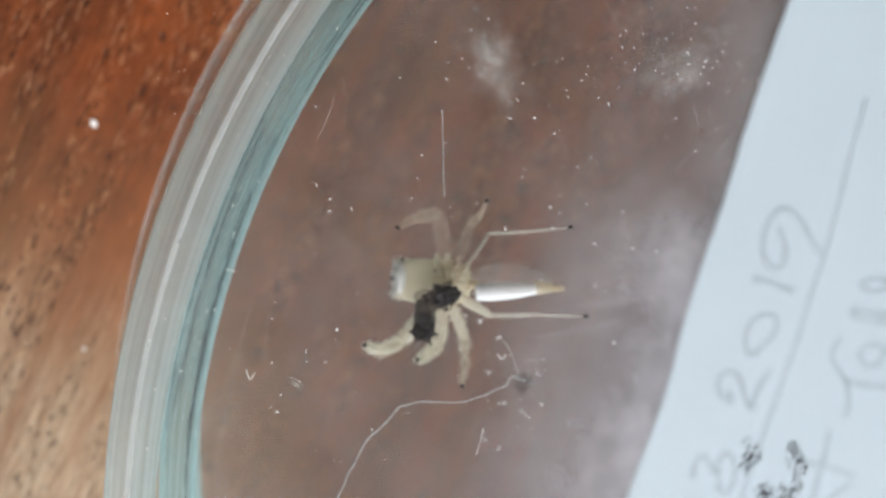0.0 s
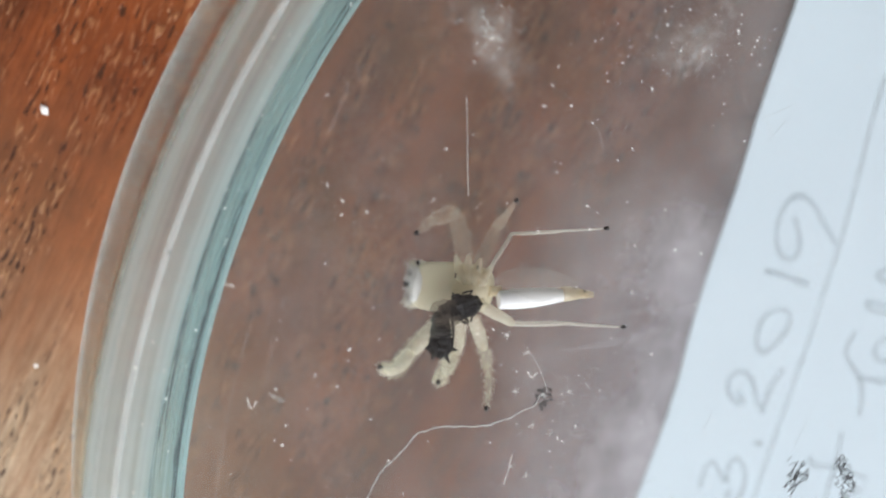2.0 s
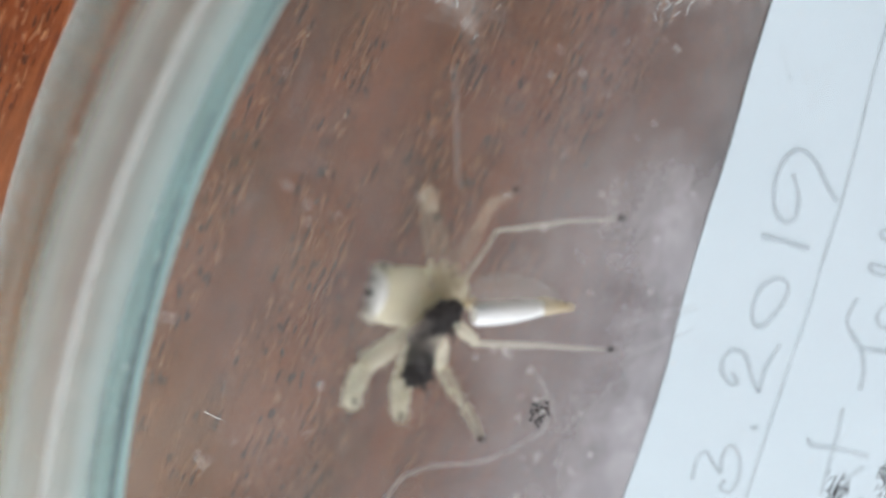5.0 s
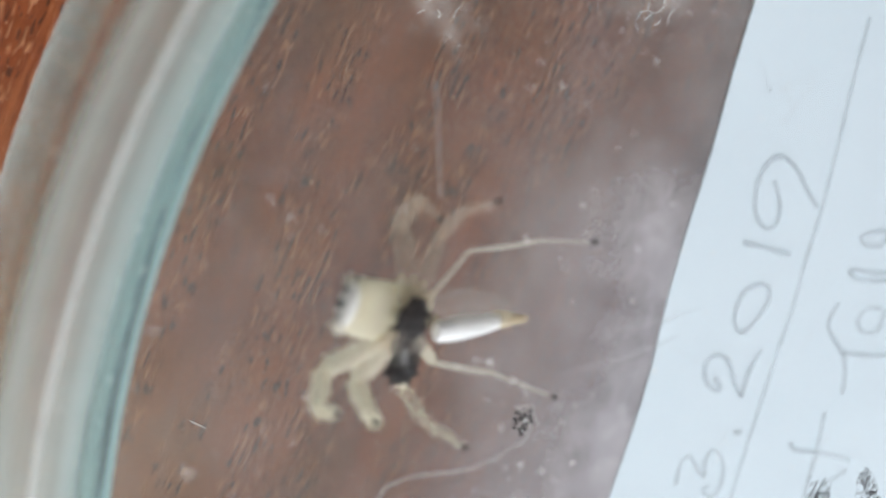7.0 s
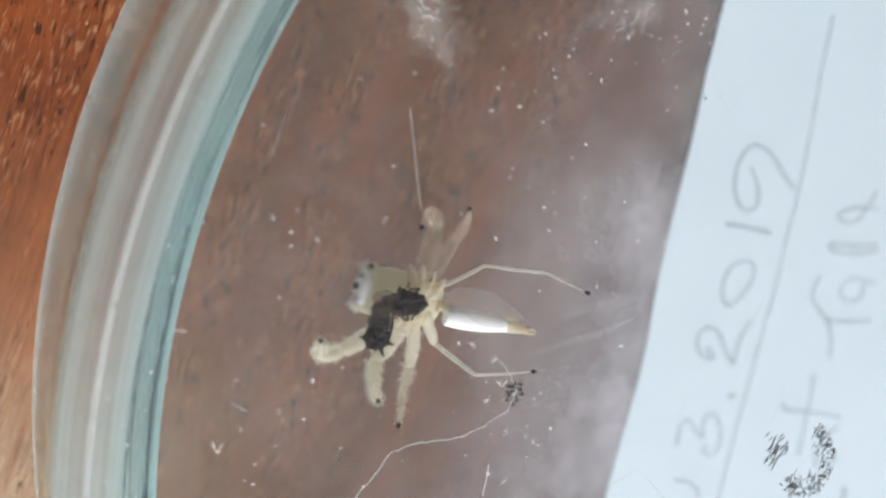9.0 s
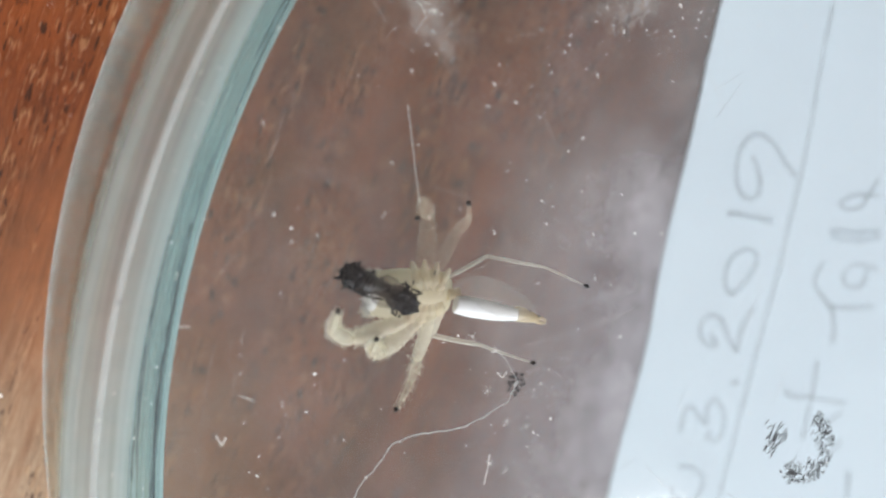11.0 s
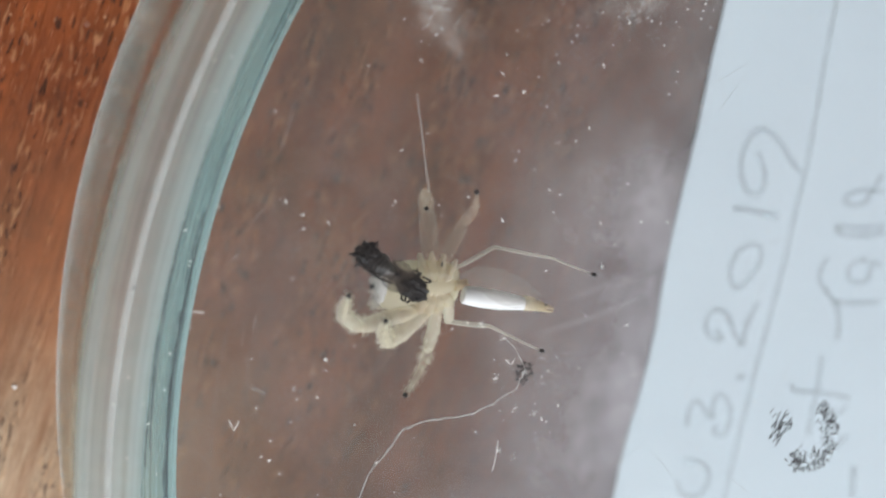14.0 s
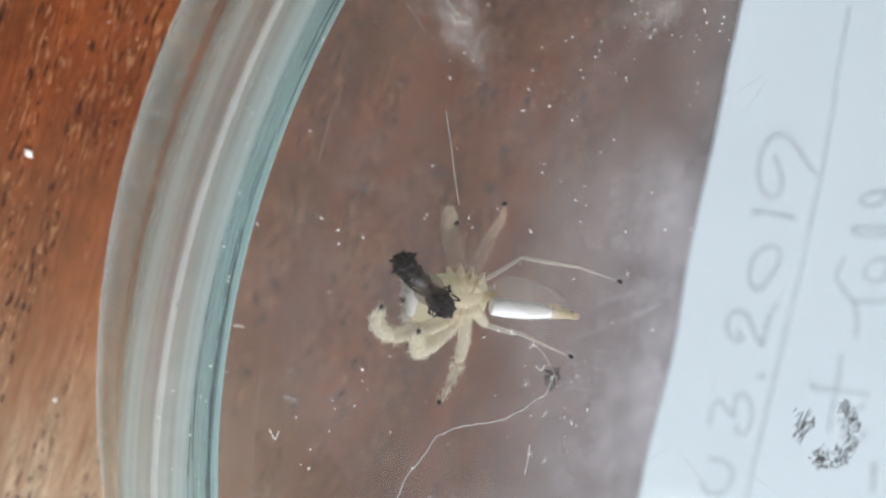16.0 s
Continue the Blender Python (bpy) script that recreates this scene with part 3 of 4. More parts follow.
# ---- silk, dust and marks ----
def build_marks():
    bm = bmesh.new()
    tube(bm, smooth([(-29.73, 20.45, 15.12), (-29.68, 18.9, 15.1), (-29.66, 17.6, 15.1), (-29.6, 16.6, 15.05)]), 0.016, 5)
    tagged(part("silk_thread", bm, SILK), "straight white silk thread under the dish lid", "silk thread", "silk threads")
    bm = bmesh.new()
    kinked = smooth([(-24.9, 6.75, 11.1), (-25.6, 7.5, 13.0), (-26.4, 8.2, 15.0), (-27.0, 7.7, 15.12), (-28.65, 7.15, 15.1), (-30.2, 7.25, 15.1), (-31.45, 7.12, 15.1), (-32.4, 6.3, 15.1), (-33.2, 5.5, 15.1), (-33.9, 4.3, 15.1), (-34.5, 2.9, 15.1), (-35.6, 1.0, 15.1)])
    kinked = [p + 0.14 * Vector((noise.noise(p * 1.9), noise.noise(p * 2.3 + Vector((5, 0, 0))), 0)) for p in map(Vector, kinked)]
    tube(bm, kinked, [0.026 + 0.016 * noise.noise(Vector((k * 0.7, 0, 0))) for k in range(67)], 5)
    tagged(part("silk_thread", bm, SILK), "curved white silk thread stuck under the lid", "silk thread", "silk threads")
    for a, b, c in (((-24.3, 10.4), (-22.3, 11.1), (-19.8, 11.75)), ((-23.9, 9.6), (-22.8, 10.1), (-20.8, 10.8)), ((-23.9, 17.9), (-24.3, 19.0), (-24.9, 19.4)), ((-24.6, 16.7), (-24.35, 17.6), (-24.2, 18.2)), ((-28.94, 17.16), (-28.26, 16.81), (-27.59, 16.5))):
        bm = bmesh.new()
        tube(bm, smooth([(*a, 15.1), (*b, 15.12), (*c, 15.15)]), 0.009, 5)
        tagged(part("silk_thread", bm, SCRATCH), "faint white silk thread under the dish lid", "silk thread", "silk threads")
    rnd = random.Random(17)
    bm = bmesh.new()
    for _ in range(34):
        p = Vector((rnd.gauss(-25.6, 0.7), rnd.gauss(8.4, 0.6), 15.1))
        a = rnd.uniform(0, 6.28)
        d = Vector((math.cos(a), math.sin(a), 0)) * rnd.uniform(0.06, 0.26)
        tube(bm, smooth([p - d, p + Vector((rnd.uniform(-0.1, 0.1), rnd.uniform(-0.1, 0.1), -0.05)), p + d], 4), 0.0035, 4)
    tagged(part("web", bm, SILK), "faint tangle of fine silk under the lid", "silk", kind="stuff")
    # wads of silk lying in the dish
    rnd = random.Random(4)
    for where, turned, wide, high, most, count, label in (((-24.1, 21.8), 30, 2.4, 4.4, 0.4, 18, "greyish-white wad of silk on the dish bottom"),
                                                          ((-13.5, 21.2), -60, 2.6, 4.2, 0.3, 16, "thin greyish film of silk on the dish bottom")):
        bm = bmesh.new()
        bmesh.ops.create_grid(bm, x_segments=36, y_segments=36, size=1.0)
        for w in bm.verts:
            r = min(1.0, w.co.length)
            w.co = Vector((w.co.x * wide, w.co.y * high, 0.08 + 0.3 * (1 - r) ** 2 + 0.06 * noise.noise(w.co * 5)))
        wad = part("silk_wad", bm, silk_cloud(wide * MM, high * MM, most))
        wad.matrix_basis = pose(where[0] * MM, where[1] * MM, BED * MM, 0, 0, turned)
        tagged(wad, label, "silk", "wads of silk")
        bm = bmesh.new()
        for k in range(count):
            p = Vector((rnd.gauss(0, 0.3) * wide, rnd.gauss(0, 0.3) * high, rnd.uniform(0.4, 0.48)))
            turn = rnd.gauss(1.6, 0.9)
            step = Vector((math.cos(turn), math.sin(turn), 0)) * rnd.uniform(0.15, 0.5)
            side = Vector((-step.y, step.x, 0)) * rnd.uniform(-0.6, 0.6)
            tube(bm, smooth([p - step, p + side, p + step], 4), rnd.uniform(0.01, 0.022), 4, 0.5)
        part("fibres", bm, COTTON, wad)
    # dust on the lid
    seen = [(-29.7, 21.8), (-26.35, 21.6), (-25.15, 20.6), (-26.55, 20.85), (-25.8, 20.1), (-24.9, 19.4), (-26.85, 20.1), (-29.75, 19.1), (-30.8, 18.6), (-23.2, 18.35), (-23.8, 17.9),
            (-24.6, 16.65), (-25.05, 16.15), (-24.6, 15.85), (-23.5, 21.95), (-21.3, 22.1), (-19.95, 21.95), (-19.15, 21.7), (-18.85, 22.85), (-18.0, 22.45), (-18.1, 22.2), (-22.45, 20.7),
            (-22.9, 20.95), (-24.3, 21.0), (-27.05, 15.2), (-31.35, 16.6), (-34.8, 16.8), (-33.85, 16.3), (-34.6, 11.05), (-34.65, 10.6), (-21.2, 14.15), (-28.2, 11.1), (-27.95, 8.8),
            (-25.9, 8.5), (-26.3, 7.4), (-25.3, 7.1), (-27.3, 7.25), (-33.8, 8.15), (-33.1, 6.4), (-35.35, 17.35), (-21.9, 7.7), (-35.1, 9.6), (-37.25, 7.45), (-27.25, 9.5), (-34.8, 5.05), (-26.05, 6.6)]
    bm = bmesh.new()
    for k, (x, y) in enumerate(seen):
        s = 0.022 + 0.03 * rnd.random() ** 2
        fleck(bm, (x, y, TOP + 0.02), (s, s * rnd.uniform(0.7, 1.6), s), k)
        if k % 3 == 0:
            a = rnd.uniform(0, 6.28)
            d = Vector((math.cos(a), math.sin(a), 0)) * rnd.uniform(0.06, 0.2)
            tube(bm, [Vector((x, y, TOP + 0.02)), Vector((x, y, TOP + 0.03)) + d * 0.6, Vector((x, y, TOP + 0.02)) + d], [0.02, 0.014, 0.006], 4)
    for k in range(300):
        x, y = rnd.uniform(-42, -6), rnd.uniform(-4, 26)
        s = rnd.uniform(0.01, 0.026)
        fleck(bm, (x, y, TOP + 0.01), (s, s * rnd.uniform(0.7, 3.5), s), k + 60)
    for k in range(50):
        x, y = rnd.gauss(-20.5, 3.4), rnd.gauss(22.6, 1.8)
        s = rnd.uniform(0.014, 0.036)
        fleck(bm, (x, y, TOP + 0.01), (s, s * rnd.uniform(0.7, 1.6), s), k + 500)
    tagged(part("dust", bm, DUST), "white dust specks scattered over the dish lid", "dust", kind="stuff")
    bm = bmesh.new()
    rnd = random.Random(21)
    for k in range(60):
        p = Vector((rnd.uniform(-41, -14), rnd.uniform(-3, 26), TOP + 0.006))
        a = rnd.gauss(1.2, 0.7)
        d = Vector((math.cos(a), math.sin(a), 0)) * rnd.uniform(0.2, 1.1)
        tube(bm, smooth([p - d, p + Vector((rnd.uniform(-0.08, 0.08), 0, 0)), p + d], 3), rnd.uniform(0.005, 0.012), 3, 0.4)
    tagged(part("scratches", bm, SCRATCH), "fine whitish scratches in the dish lid", "scratches", kind="stuff")
    rnd = random.Random(33)
    bm = bmesh.new()
    tube(bm, smooth([(-27.24, 10.22, 15.1), (-26.74, 9.72, 15.1), (-26.36, 8.87, 15.1), (-26.2, 8.26, 15.1)]), 0.011, 5)
    tagged(part("silk_thread", bm, SILK), "short white silk thread under the dish lid", "silk thread", "silk threads")
    for x, y in ((-27.06, 10.09), (-27.55, 8.45), (-25.27, 8.26), (-26.84, 6.96), (-26.03, 6.52), (-27.98, 10.88), (-27.07, 4.79), (-27.75, 5.28), (-21.66, 9.56), (-22.63, 12.27)):
        bm = bmesh.new()
        fleck(bm, (x, y, 15.1), (0.045, 0.06, 0.05), x)
        for _ in range(6):
            a = rnd.uniform(0, 6.28)
            d = Vector((math.cos(a), math.sin(a), rnd.uniform(-0.3, 0.1))) * rnd.uniform(0.08, 0.24)
            tube(bm, smooth([(x, y, 15.1), Vector((x, y, 15.1)) + d * 0.6 + Vector((0.02, 0, 0)), Vector((x, y, 15.1)) + d], 3), 0.008, 4)
        tagged(part("lint_tuft", bm, DUST), "tiny white tuft of lint under the dish lid", "lint", "lint tufts")
    # long pale streaks, added as reflections in the lid
    for line in (((-26.02, 10.02), (-24.4, 10.14), (-22.63, 10.35), (-20.71, 10.76)), ((-24.55, 11.2), (-22.71, 11.44), (-20.86, 11.55))):
        bm = bmesh.new()
        tube(bm, smooth([(x, y, UNDER - 0.02) for x, y in line]), [0.02 + 0.13 * math.sin(math.pi * k / 18) for k in range(6 * (len(line) - 1) + 1)], 6, 0.1)
        tagged(part("smear", bm, REFLECTION), "faint whitish smear under the dish lid", "smear", "smears on the lid")
    # splinters and lint
    for pts, where in (([(-38.55, 9.45), (-38.4, 9.0), (-38.2, 9.3)], TOP), ([(-27.4, 9.55), (-27.2, 9.3), (-27.0, 9.5)], TOP), ([(-35.45, 4.6), (-35.1, 4.35), (-34.8, 4.15)], BED), ([(-28.0, 6.15), (-28.15, 5.5), (-28.35, 4.9)], TOP), ([(-39.3, 13.9), (-39.1, 13.87), (-38.9, 13.78)], TOP)):
        bm = bmesh.new()
        tube(bm, smooth([(x, y, where + 0.03) for x, y in pts], 4), 0.017, 5)
        tagged(part("lint", bm, DUST), "short white lint fibre in the dish", "lint", "lint in the dish")
    # black marks on the lid
    for label, centre, reach, count, seed in (("smeared patch of black ink on the dish lid", (-15.1, 3.85), (0.6, 0.72), 46, 1),):
        rnd = random.Random(seed)
        bm = bmesh.new()
        for k in range(count):
            p = Vector((centre[0] + rnd.gauss(0, 0.45) * reach[0], centre[1] + rnd.gauss(0, 0.45) * reach[1], TOP + 0.01))
            d = Vector((0.1 * rnd.uniform(0.5, 1.4), 0.14 * rnd.uniform(0.5, 1.4), 0))
            tube(bm, [p - d, p, p + d], [0.012, rnd.uniform(0.02, 0.048), 0.012], 5, 0.3)
        tagged(part("ink_mark", bm, INK), label, "ink mark", "ink marks on the lid")
    rnd = random.Random(9)
    bm = bmesh.new()
    for k in range(270):
        a = rnd.uniform(-2.7, 1.2)
        r = min(1.12, rnd.gauss(0.88, 0.17))
        p = Vector((-13.6 + 1.25 * r * math.cos(a), 3.05 + 1.6 * r * math.sin(a), TOP + 0.01))
        d = Vector((0.08 * rnd.uniform(0.4, 1.4), 0.11 * rnd.uniform(0.4, 1.4) * rnd.choice((1, 1, -0.6)), 0))
        tube(bm, [p - d, p, p + d], [0.01, rnd.uniform(0.014, 0.042), 0.009], 5, 0.3)
    tagged(part("ink_mark", bm, INK), "crescent of broken black ink strokes on the dish lid", "ink mark", "ink marks on the lid")
    # dropping beside the silk
    bm = bmesh.new()
    for k in range(17):
        a, r = k * 2.4, 0.44 * math.sqrt((k + 0.5) / 17)
        fleck(bm, (-24.9 + r * math.cos(a), 6.67 + 1.2 * r * math.sin(a), 11.07 + 0.05 * math.sin(k)), (0.085, 0.11, 0.1), k)
    tagged(part("debris_clump", bm, GRIT), "small black crumbly clump hanging in silk under the lid", "debris")
    for x, y, z in ((-18.1, 19.4, TOP), (-33.9, 9.9, TOP), (-41.2, 15.2, TOP)):
        bm = bmesh.new()
        fleck(bm, (x, y, z + 0.02), (0.06, 0.07, 0.05), x)
        tagged(part("grit", bm, GRIT), "tiny black grit grain on the dish lid", "grit", "grit on the lid")


# ---- movement ----
# Seconds; the waist x, y, the heading of the forebody (degrees, from the head to the waist) and how far its head is raised.
BODY = ((0.0, -28.0, 12.2, -6.0, -3.0), (1.5, -28.0, 12.3, -7.0, -1.0), (3.0, -28.05, 12.25, -9.0, 0.0), (5.5, -28.8, 12.15, -15.0, 8.0), (7.0, -29.5, 12.05, -21.0, 15.0), (8.25, -29.5, 12.1, -23.0, 14.0), (8.5, -29.28, 12.15, -29.0, 11.0),
        (9.0, -28.6, 12.05, -23.0, 2.0), (11.5, -28.1, 12.2, -9.0, 0.0), (16.0, -28.3, 12.0, -9.0, 0.0))
# Seconds and the heading of the abdomen.
TAIL = ((0.0, -2.0), (3.0, -4.0), (5.5, -10.0), (7.0, -10.0), (8.25, -13.0), (8.5, -19.0), (9.0, -24.0), (11.5, -25.0), (16.0, -22.0))
# Seconds and x, y of the two knees and the foot of each leg.
UP_FRONT = ((0, -29.23, 15.18, -30.76, 15.68, -31.68, 15.29), (3, -29.21, 15.07, -30.86, 15.65, -31.65, 15.23), (6, -29.99, 15.5, -29.97, 16.16, -29.9, 15.96), (7, -30.14, 15.66, -29.93, 16.11, -29.62, 15.96), (8.25, -30.14, 15.66, -29.93, 16.11, -29.62, 15.96), (8.5, -29.31, 15.61, -29.6, 16.25, -29.58, 15.94), (9, -28.37, 15.2, -28.99, 16.04, -29.6, 15.88), (11.5, -28.74, 15.4, -29.28, 16.25, -29.76, 16.09), (16, -29.45, 15.19, -29.66, 15.87, -29.79, 15.89))
UP_THIRD = ((0, -28.08, 14.56, -27.77, 15.64, -27.68, 16.33), (3, -27.87, 14.41, -27.74, 15.55, -27.64, 16.26), (6, -28.1, 14.71, -28.02, 15.82, -27.68, 16.33), (7, -28.78, 14.92, -28.54, 15.92, -27.65, 16.31), (8.25, -28.78, 14.92, -28.54, 15.92, -27.65, 16.31), (8.5, -28.23, 14.88, -27.95, 15.82, -27.64, 16.28), (9, -27.57, 14.6, -27.53, 15.53, -27.69, 16.24), (11.5, -27.69, 14.38, -27.42, 15.35, -27.66, 16.24), (16, -27.6, 14.53, -27.55, 15.47, -27.7, 16.24))
UP_REAR = ((0, -26.9, 14.04, -24.99, 14.76, -23.85, 15.02), (3, -27.05, 13.97, -25.07, 14.77, -23.84, 14.98), (6, -27.45, 14.14, -25.34, 14.79, -23.84, 15.0), (7, -27.44, 14.16, -25.56, 14.49, -24.13, 14.56), (8.25, -27.44, 14.16, -25.56, 14.49, -24.13, 14.56), (8.5, -26.79, 13.91, -25.03, 13.96, -23.69, 13.71), (9, -26.55, 13.13, -24.37, 12.84, -23.04, 12.09), (11.5, -26.71, 13.05, -24.37, 12.73, -23.04, 12.03), (16, -26.78, 12.99, -24.47, 12.69, -23.01, 12.02))
LOW_REAR = ((0, -27.56, 10.89, -25.61, 10.87, -23.05, 10.86), (3, -27.38, 10.92, -25.11, 10.93, -22.95, 10.8), (6, -28.35, 10.51, -26.36, 10.34, -24.58, 10.26), (7, -28.54, 10.01, -27.67, 10.09, -25.6, 9.23), (8.25, -28.54, 10.01, -27.67, 10.09, -25.6, 9.23), (8.5, -28.57, 9.95, -26.91, 9.71, -25.53, 9.22), (9, -28.35, 10.09, -26.91, 9.36, -25.55, 9.22), (11.5, -28.29, 10.36, -26.58, 9.55, -25.55, 9.23), (16, -28.18, 10.66, -26.67, 9.82, -25.5, 9.2))
LOW_THIRD = ((0, -28.42, 10.06, -28.48, 9.02, -28.79, 7.89), (3, -28.37, 10.1, -28.38, 8.86, -28.77, 7.89), (6, -29.61, 9.29, -29.27, 8.46, -28.95, 7.98), (7, -30.13, 9.22, -29.57, 8.44, -28.93, 7.98), (8.25, -30.13, 9.22, -29.57, 8.44, -28.93, 7.98), (8.5, -30.01, 9.29, -29.44, 8.34, -29.06, 7.89), (9, -29.94, 9.79, -30.7, 8.93, -31.21, 8.16), (11.5, -29.5, 9.99, -30.28, 9.29, -31.35, 8.57), (16, -29.47, 9.92, -30.2, 9.34, -31.35, 8.54))
LOW_SECOND = ((0, -29.41, 9.98, -30.2, 9.17, -30.82, 9.22), (3, -29.6, 9.76, -30.4, 9.08, -30.8, 9.1), (6, -31.11, 10.04, -31.75, 9.09, -32.01, 9.21), (7, -31.74, 10.2, -31.88, 9.24, -32.0, 9.37), (8.25, -31.74, 10.2, -31.88, 9.24, -32.0, 9.37), (8.5, -31.58, 9.73, -31.78, 9.3, -31.92, 9.34), (9, -31.29, 10.06, -31.78, 9.39, -31.95, 9.31), (11.5, -31.42, 9.98, -31.82, 11.02, -31.85, 11.77), (16, -31.58, 9.83, -31.76, 10.83, -31.88, 11.71))
LOW_FRONT = ((0, -31.1, 9.73, -32.42, 9.47, -33.2, 9.99), (3, -31.22, 10.11, -32.39, 9.47, -33.14, 9.91), (6, -32.19, 10.41, -33.21, 9.79, -33.27, 9.92), (7, -32.72, 10.62, -33.44, 9.81, -33.33, 9.89), (8.25, -32.72, 10.62, -33.44, 9.81, -33.33, 9.89), (8.5, -32.62, 10.63, -33.48, 10.56, -33.82, 10.66), (9, -32.78, 10.79, -33.81, 11.28, -33.93, 12.13), (11.5, -32.61, 10.81, -33.49, 11.84, -33.15, 13.03), (16, -32.77, 10.86, -33.41, 12.13, -33.28, 13.05))
# Seconds, the middle of the fly's thorax x, y, its heading towards the waist (degrees), how far that end hangs down, and the abdomen's turn on the waist.
PREY = ((0.0, -29.55, 11.95, -168.0, 0.0, 76.0), (3.0, -29.65, 11.98, -168.0, 0.0, 76.0), (5.5, -30.0, 12.15, -140.0, 10.0, 44.0), (7.0, -30.42, 12.5, -98.0, 25.0, 6.0), (8.25, -30.42, 12.55, -99.0, 25.0, 6.0), (8.5, -30.35, 12.7, -110.0, 20.0, 8.0),
        (9.0, -30.3, 12.8, -186.0, 8.0, 80.0), (9.8, -30.35, 12.75, -196.0, 5.0, 44.0), (10.6, -30.45, 12.7, -212.0, 0.0, 8.0), (11.5, -30.6, 12.72, -230.0, 0.0, 0.0), (12.5, -30.58, 12.72, -228.0, 0.0, 0.0),
        (14.0, -30.5, 12.75, -225.0, 0.0, 0.0), (16.0, -30.65, 12.55, -236.0, 0.0, 0.0))
BODY_Z, FOOT_Z, FLY_Z = 13.4, 15.05, 14.45
HIPS = {1: (-1.7, 0.9), 2: (-1.3, 0.95), 3: (-0.9, 0.85), 4: (-0.5, 0.6)}
STEPS = {(1, 1): UP_FRONT, (1, 2): UP_FRONT, (1, 3): UP_THIRD, (1, 4): UP_REAR, (-1, 1): LOW_FRONT, (-1, 2): LOW_SECOND, (-1, 3): LOW_THIRD, (-1, 4): LOW_REAR}


def between(rows, t):
    """The values of rows at a time, easing from row to row."""
    for a, b in zip(rows, rows[1:]):
        if t <= b[0]:
            f = (t - a[0]) / (b[0] - a[0])
            f = max(0.0, min(1.0, f))
            f = f * f * (3 - 2 * f)
            return [p + (q - p) * f for p, q in zip(a[1:], b[1:])]
    return list(rows[-1][1:])


def body_pose(t):
    x, y, heading, raised = between(BODY, t)
    return pose(x * MM, (y + 0.015 * math.sin(5.1 * t)) * MM, BODY_Z * MM, 0, raised, heading)


def leg_line(side, n, t):
    """Where a leg's hip, two knees and foot should be at a time, in millimetres."""
    hip = body_pose(t) @ (Vector((HIPS[n][0], side * HIPS[n][1], 0.1)) * MM) / MM
    a, b, c, d, e, f = between(STEPS[side, n], t)
    line = [hip, Vector((a, b, 12.9)), Vector((c, d, 14.1)), Vector((e, f, FOOT_Z))]
    if (side, n) == (1, 1):
        # this leg is folded behind the forebody
        line = [hip, *(body_pose(t) @ (Vector(q) * MM) / MM for q in ((-0.9, 0.5, -1.0), (-2.1, 0.3, -1.1), (-3.0, 0.2, -0.8)))]
    return line


def leg_lengths(side, n):
    spans = [[(q - p).length for p, q in zip(line, line[1:])] for line in (leg_line(side, n, row[0]) for row in STEPS[side, n])]
    return [0.6 * sum(one) / len(one) + 0.4 * max(one) for one in zip(*spans)]


def settle(line, lengths):
    """Moves the knees so that every piece of the leg has its length, between the hip and the foot."""
    p = [q.copy() for q in line]
    reach = 0.985 * sum(lengths)
    if (p[3] - p[0]).length > reach:
        p[3] = p[0] + (p[3] - p[0]).normalized() * reach
    for _ in range(300):
        for k, n in enumerate(lengths):
            way = p[k + 1] - p[k]
            miss = way.normalized() * (way.length - n)
            free = (0.0 if k == 0 else 1.0, 0.0 if k == 2 else 1.0)
            p[k] += miss * free[0] / sum(free)
            p[k + 1] -= miss * free[1] / sum(free)
        for k in (1, 2):
            p[k].z = min(p[k].z, 14.75)
    return p


def along(a, b):
    """The pose of a leg piece that runs from a to b, in metres."""
    x = (b - a).normalized()
    y = Vector((0, 0, 1)).cross(x).normalized()
    z = x.cross(y)
    m = Matrix((x, y, z)).transposed().to_4x4()
    m.translation = a * MM
    return m


# ---- spider ----
LENGTHS = {key: leg_lengths(*key) for key in STEPS}
# Thickness of the legs by side and number.
THICK = {(1, 1): 0.36, (1, 2): 0.38, (1, 3): 0.27, (1, 4): 0.085, (-1, 1): 0.33, (-1, 2): 0.33, (-1, 3): 0.26, (-1, 4): 0.125}


def limb(bm, length, r0, r1, swell):
    """A tapering leg piece along +x with rounded ends."""
    line, radii = [], []
    for k in range(25):
        t = k / 24
        line.append((-0.06 + (length + 0.12) * t, 0, 0.03 * length * math.sin(math.pi * t)))
        near = min(1.0, min(t, 1 - t) * length / (1.6 * r0))
        end = 0.35 + 0.65 * math.sqrt(max(0.0, 1 - (1 - near) ** 2))
        lump = 1 + 0.05 * noise.noise(Vector((t * 4, r0 * 20, length)))
        radii.append((r0 + (r1 - r0) * t + swell * math.sin(math.pi * t)) * end * lump)
    tube(bm, line, radii, 14)
    for w in bm.verts:
        w.co.yz *= 1 + 0.16 * noise.noise(w.co * 3.3 + Vector((length * 7, 0, 0))) + 0.12 * noise.noise(w.co * 8.0)


def limb_hair(bm, length, r0, r1, count, seed):
    rnd = random.Random(seed)
    for _ in range(count):
        t, a = rnd.uniform(0.05, 0.95), rnd.uniform(0, 6.28)
        r = r0 + (r1 - r0) * t
        p = Vector((length * t, r * math.cos(a) * 0.95, r * math.sin(a) * 0.95))
        out = Vector((rnd.uniform(0.2, 1.2), math.cos(a), math.sin(a))).normalized() * rnd.uniform(0.08, 0.3)
        tube(bm, [p, p + out * 0.6, p + out + Vector((0.04, 0, 0))], [0.006, 0.005, 0.002], 3)


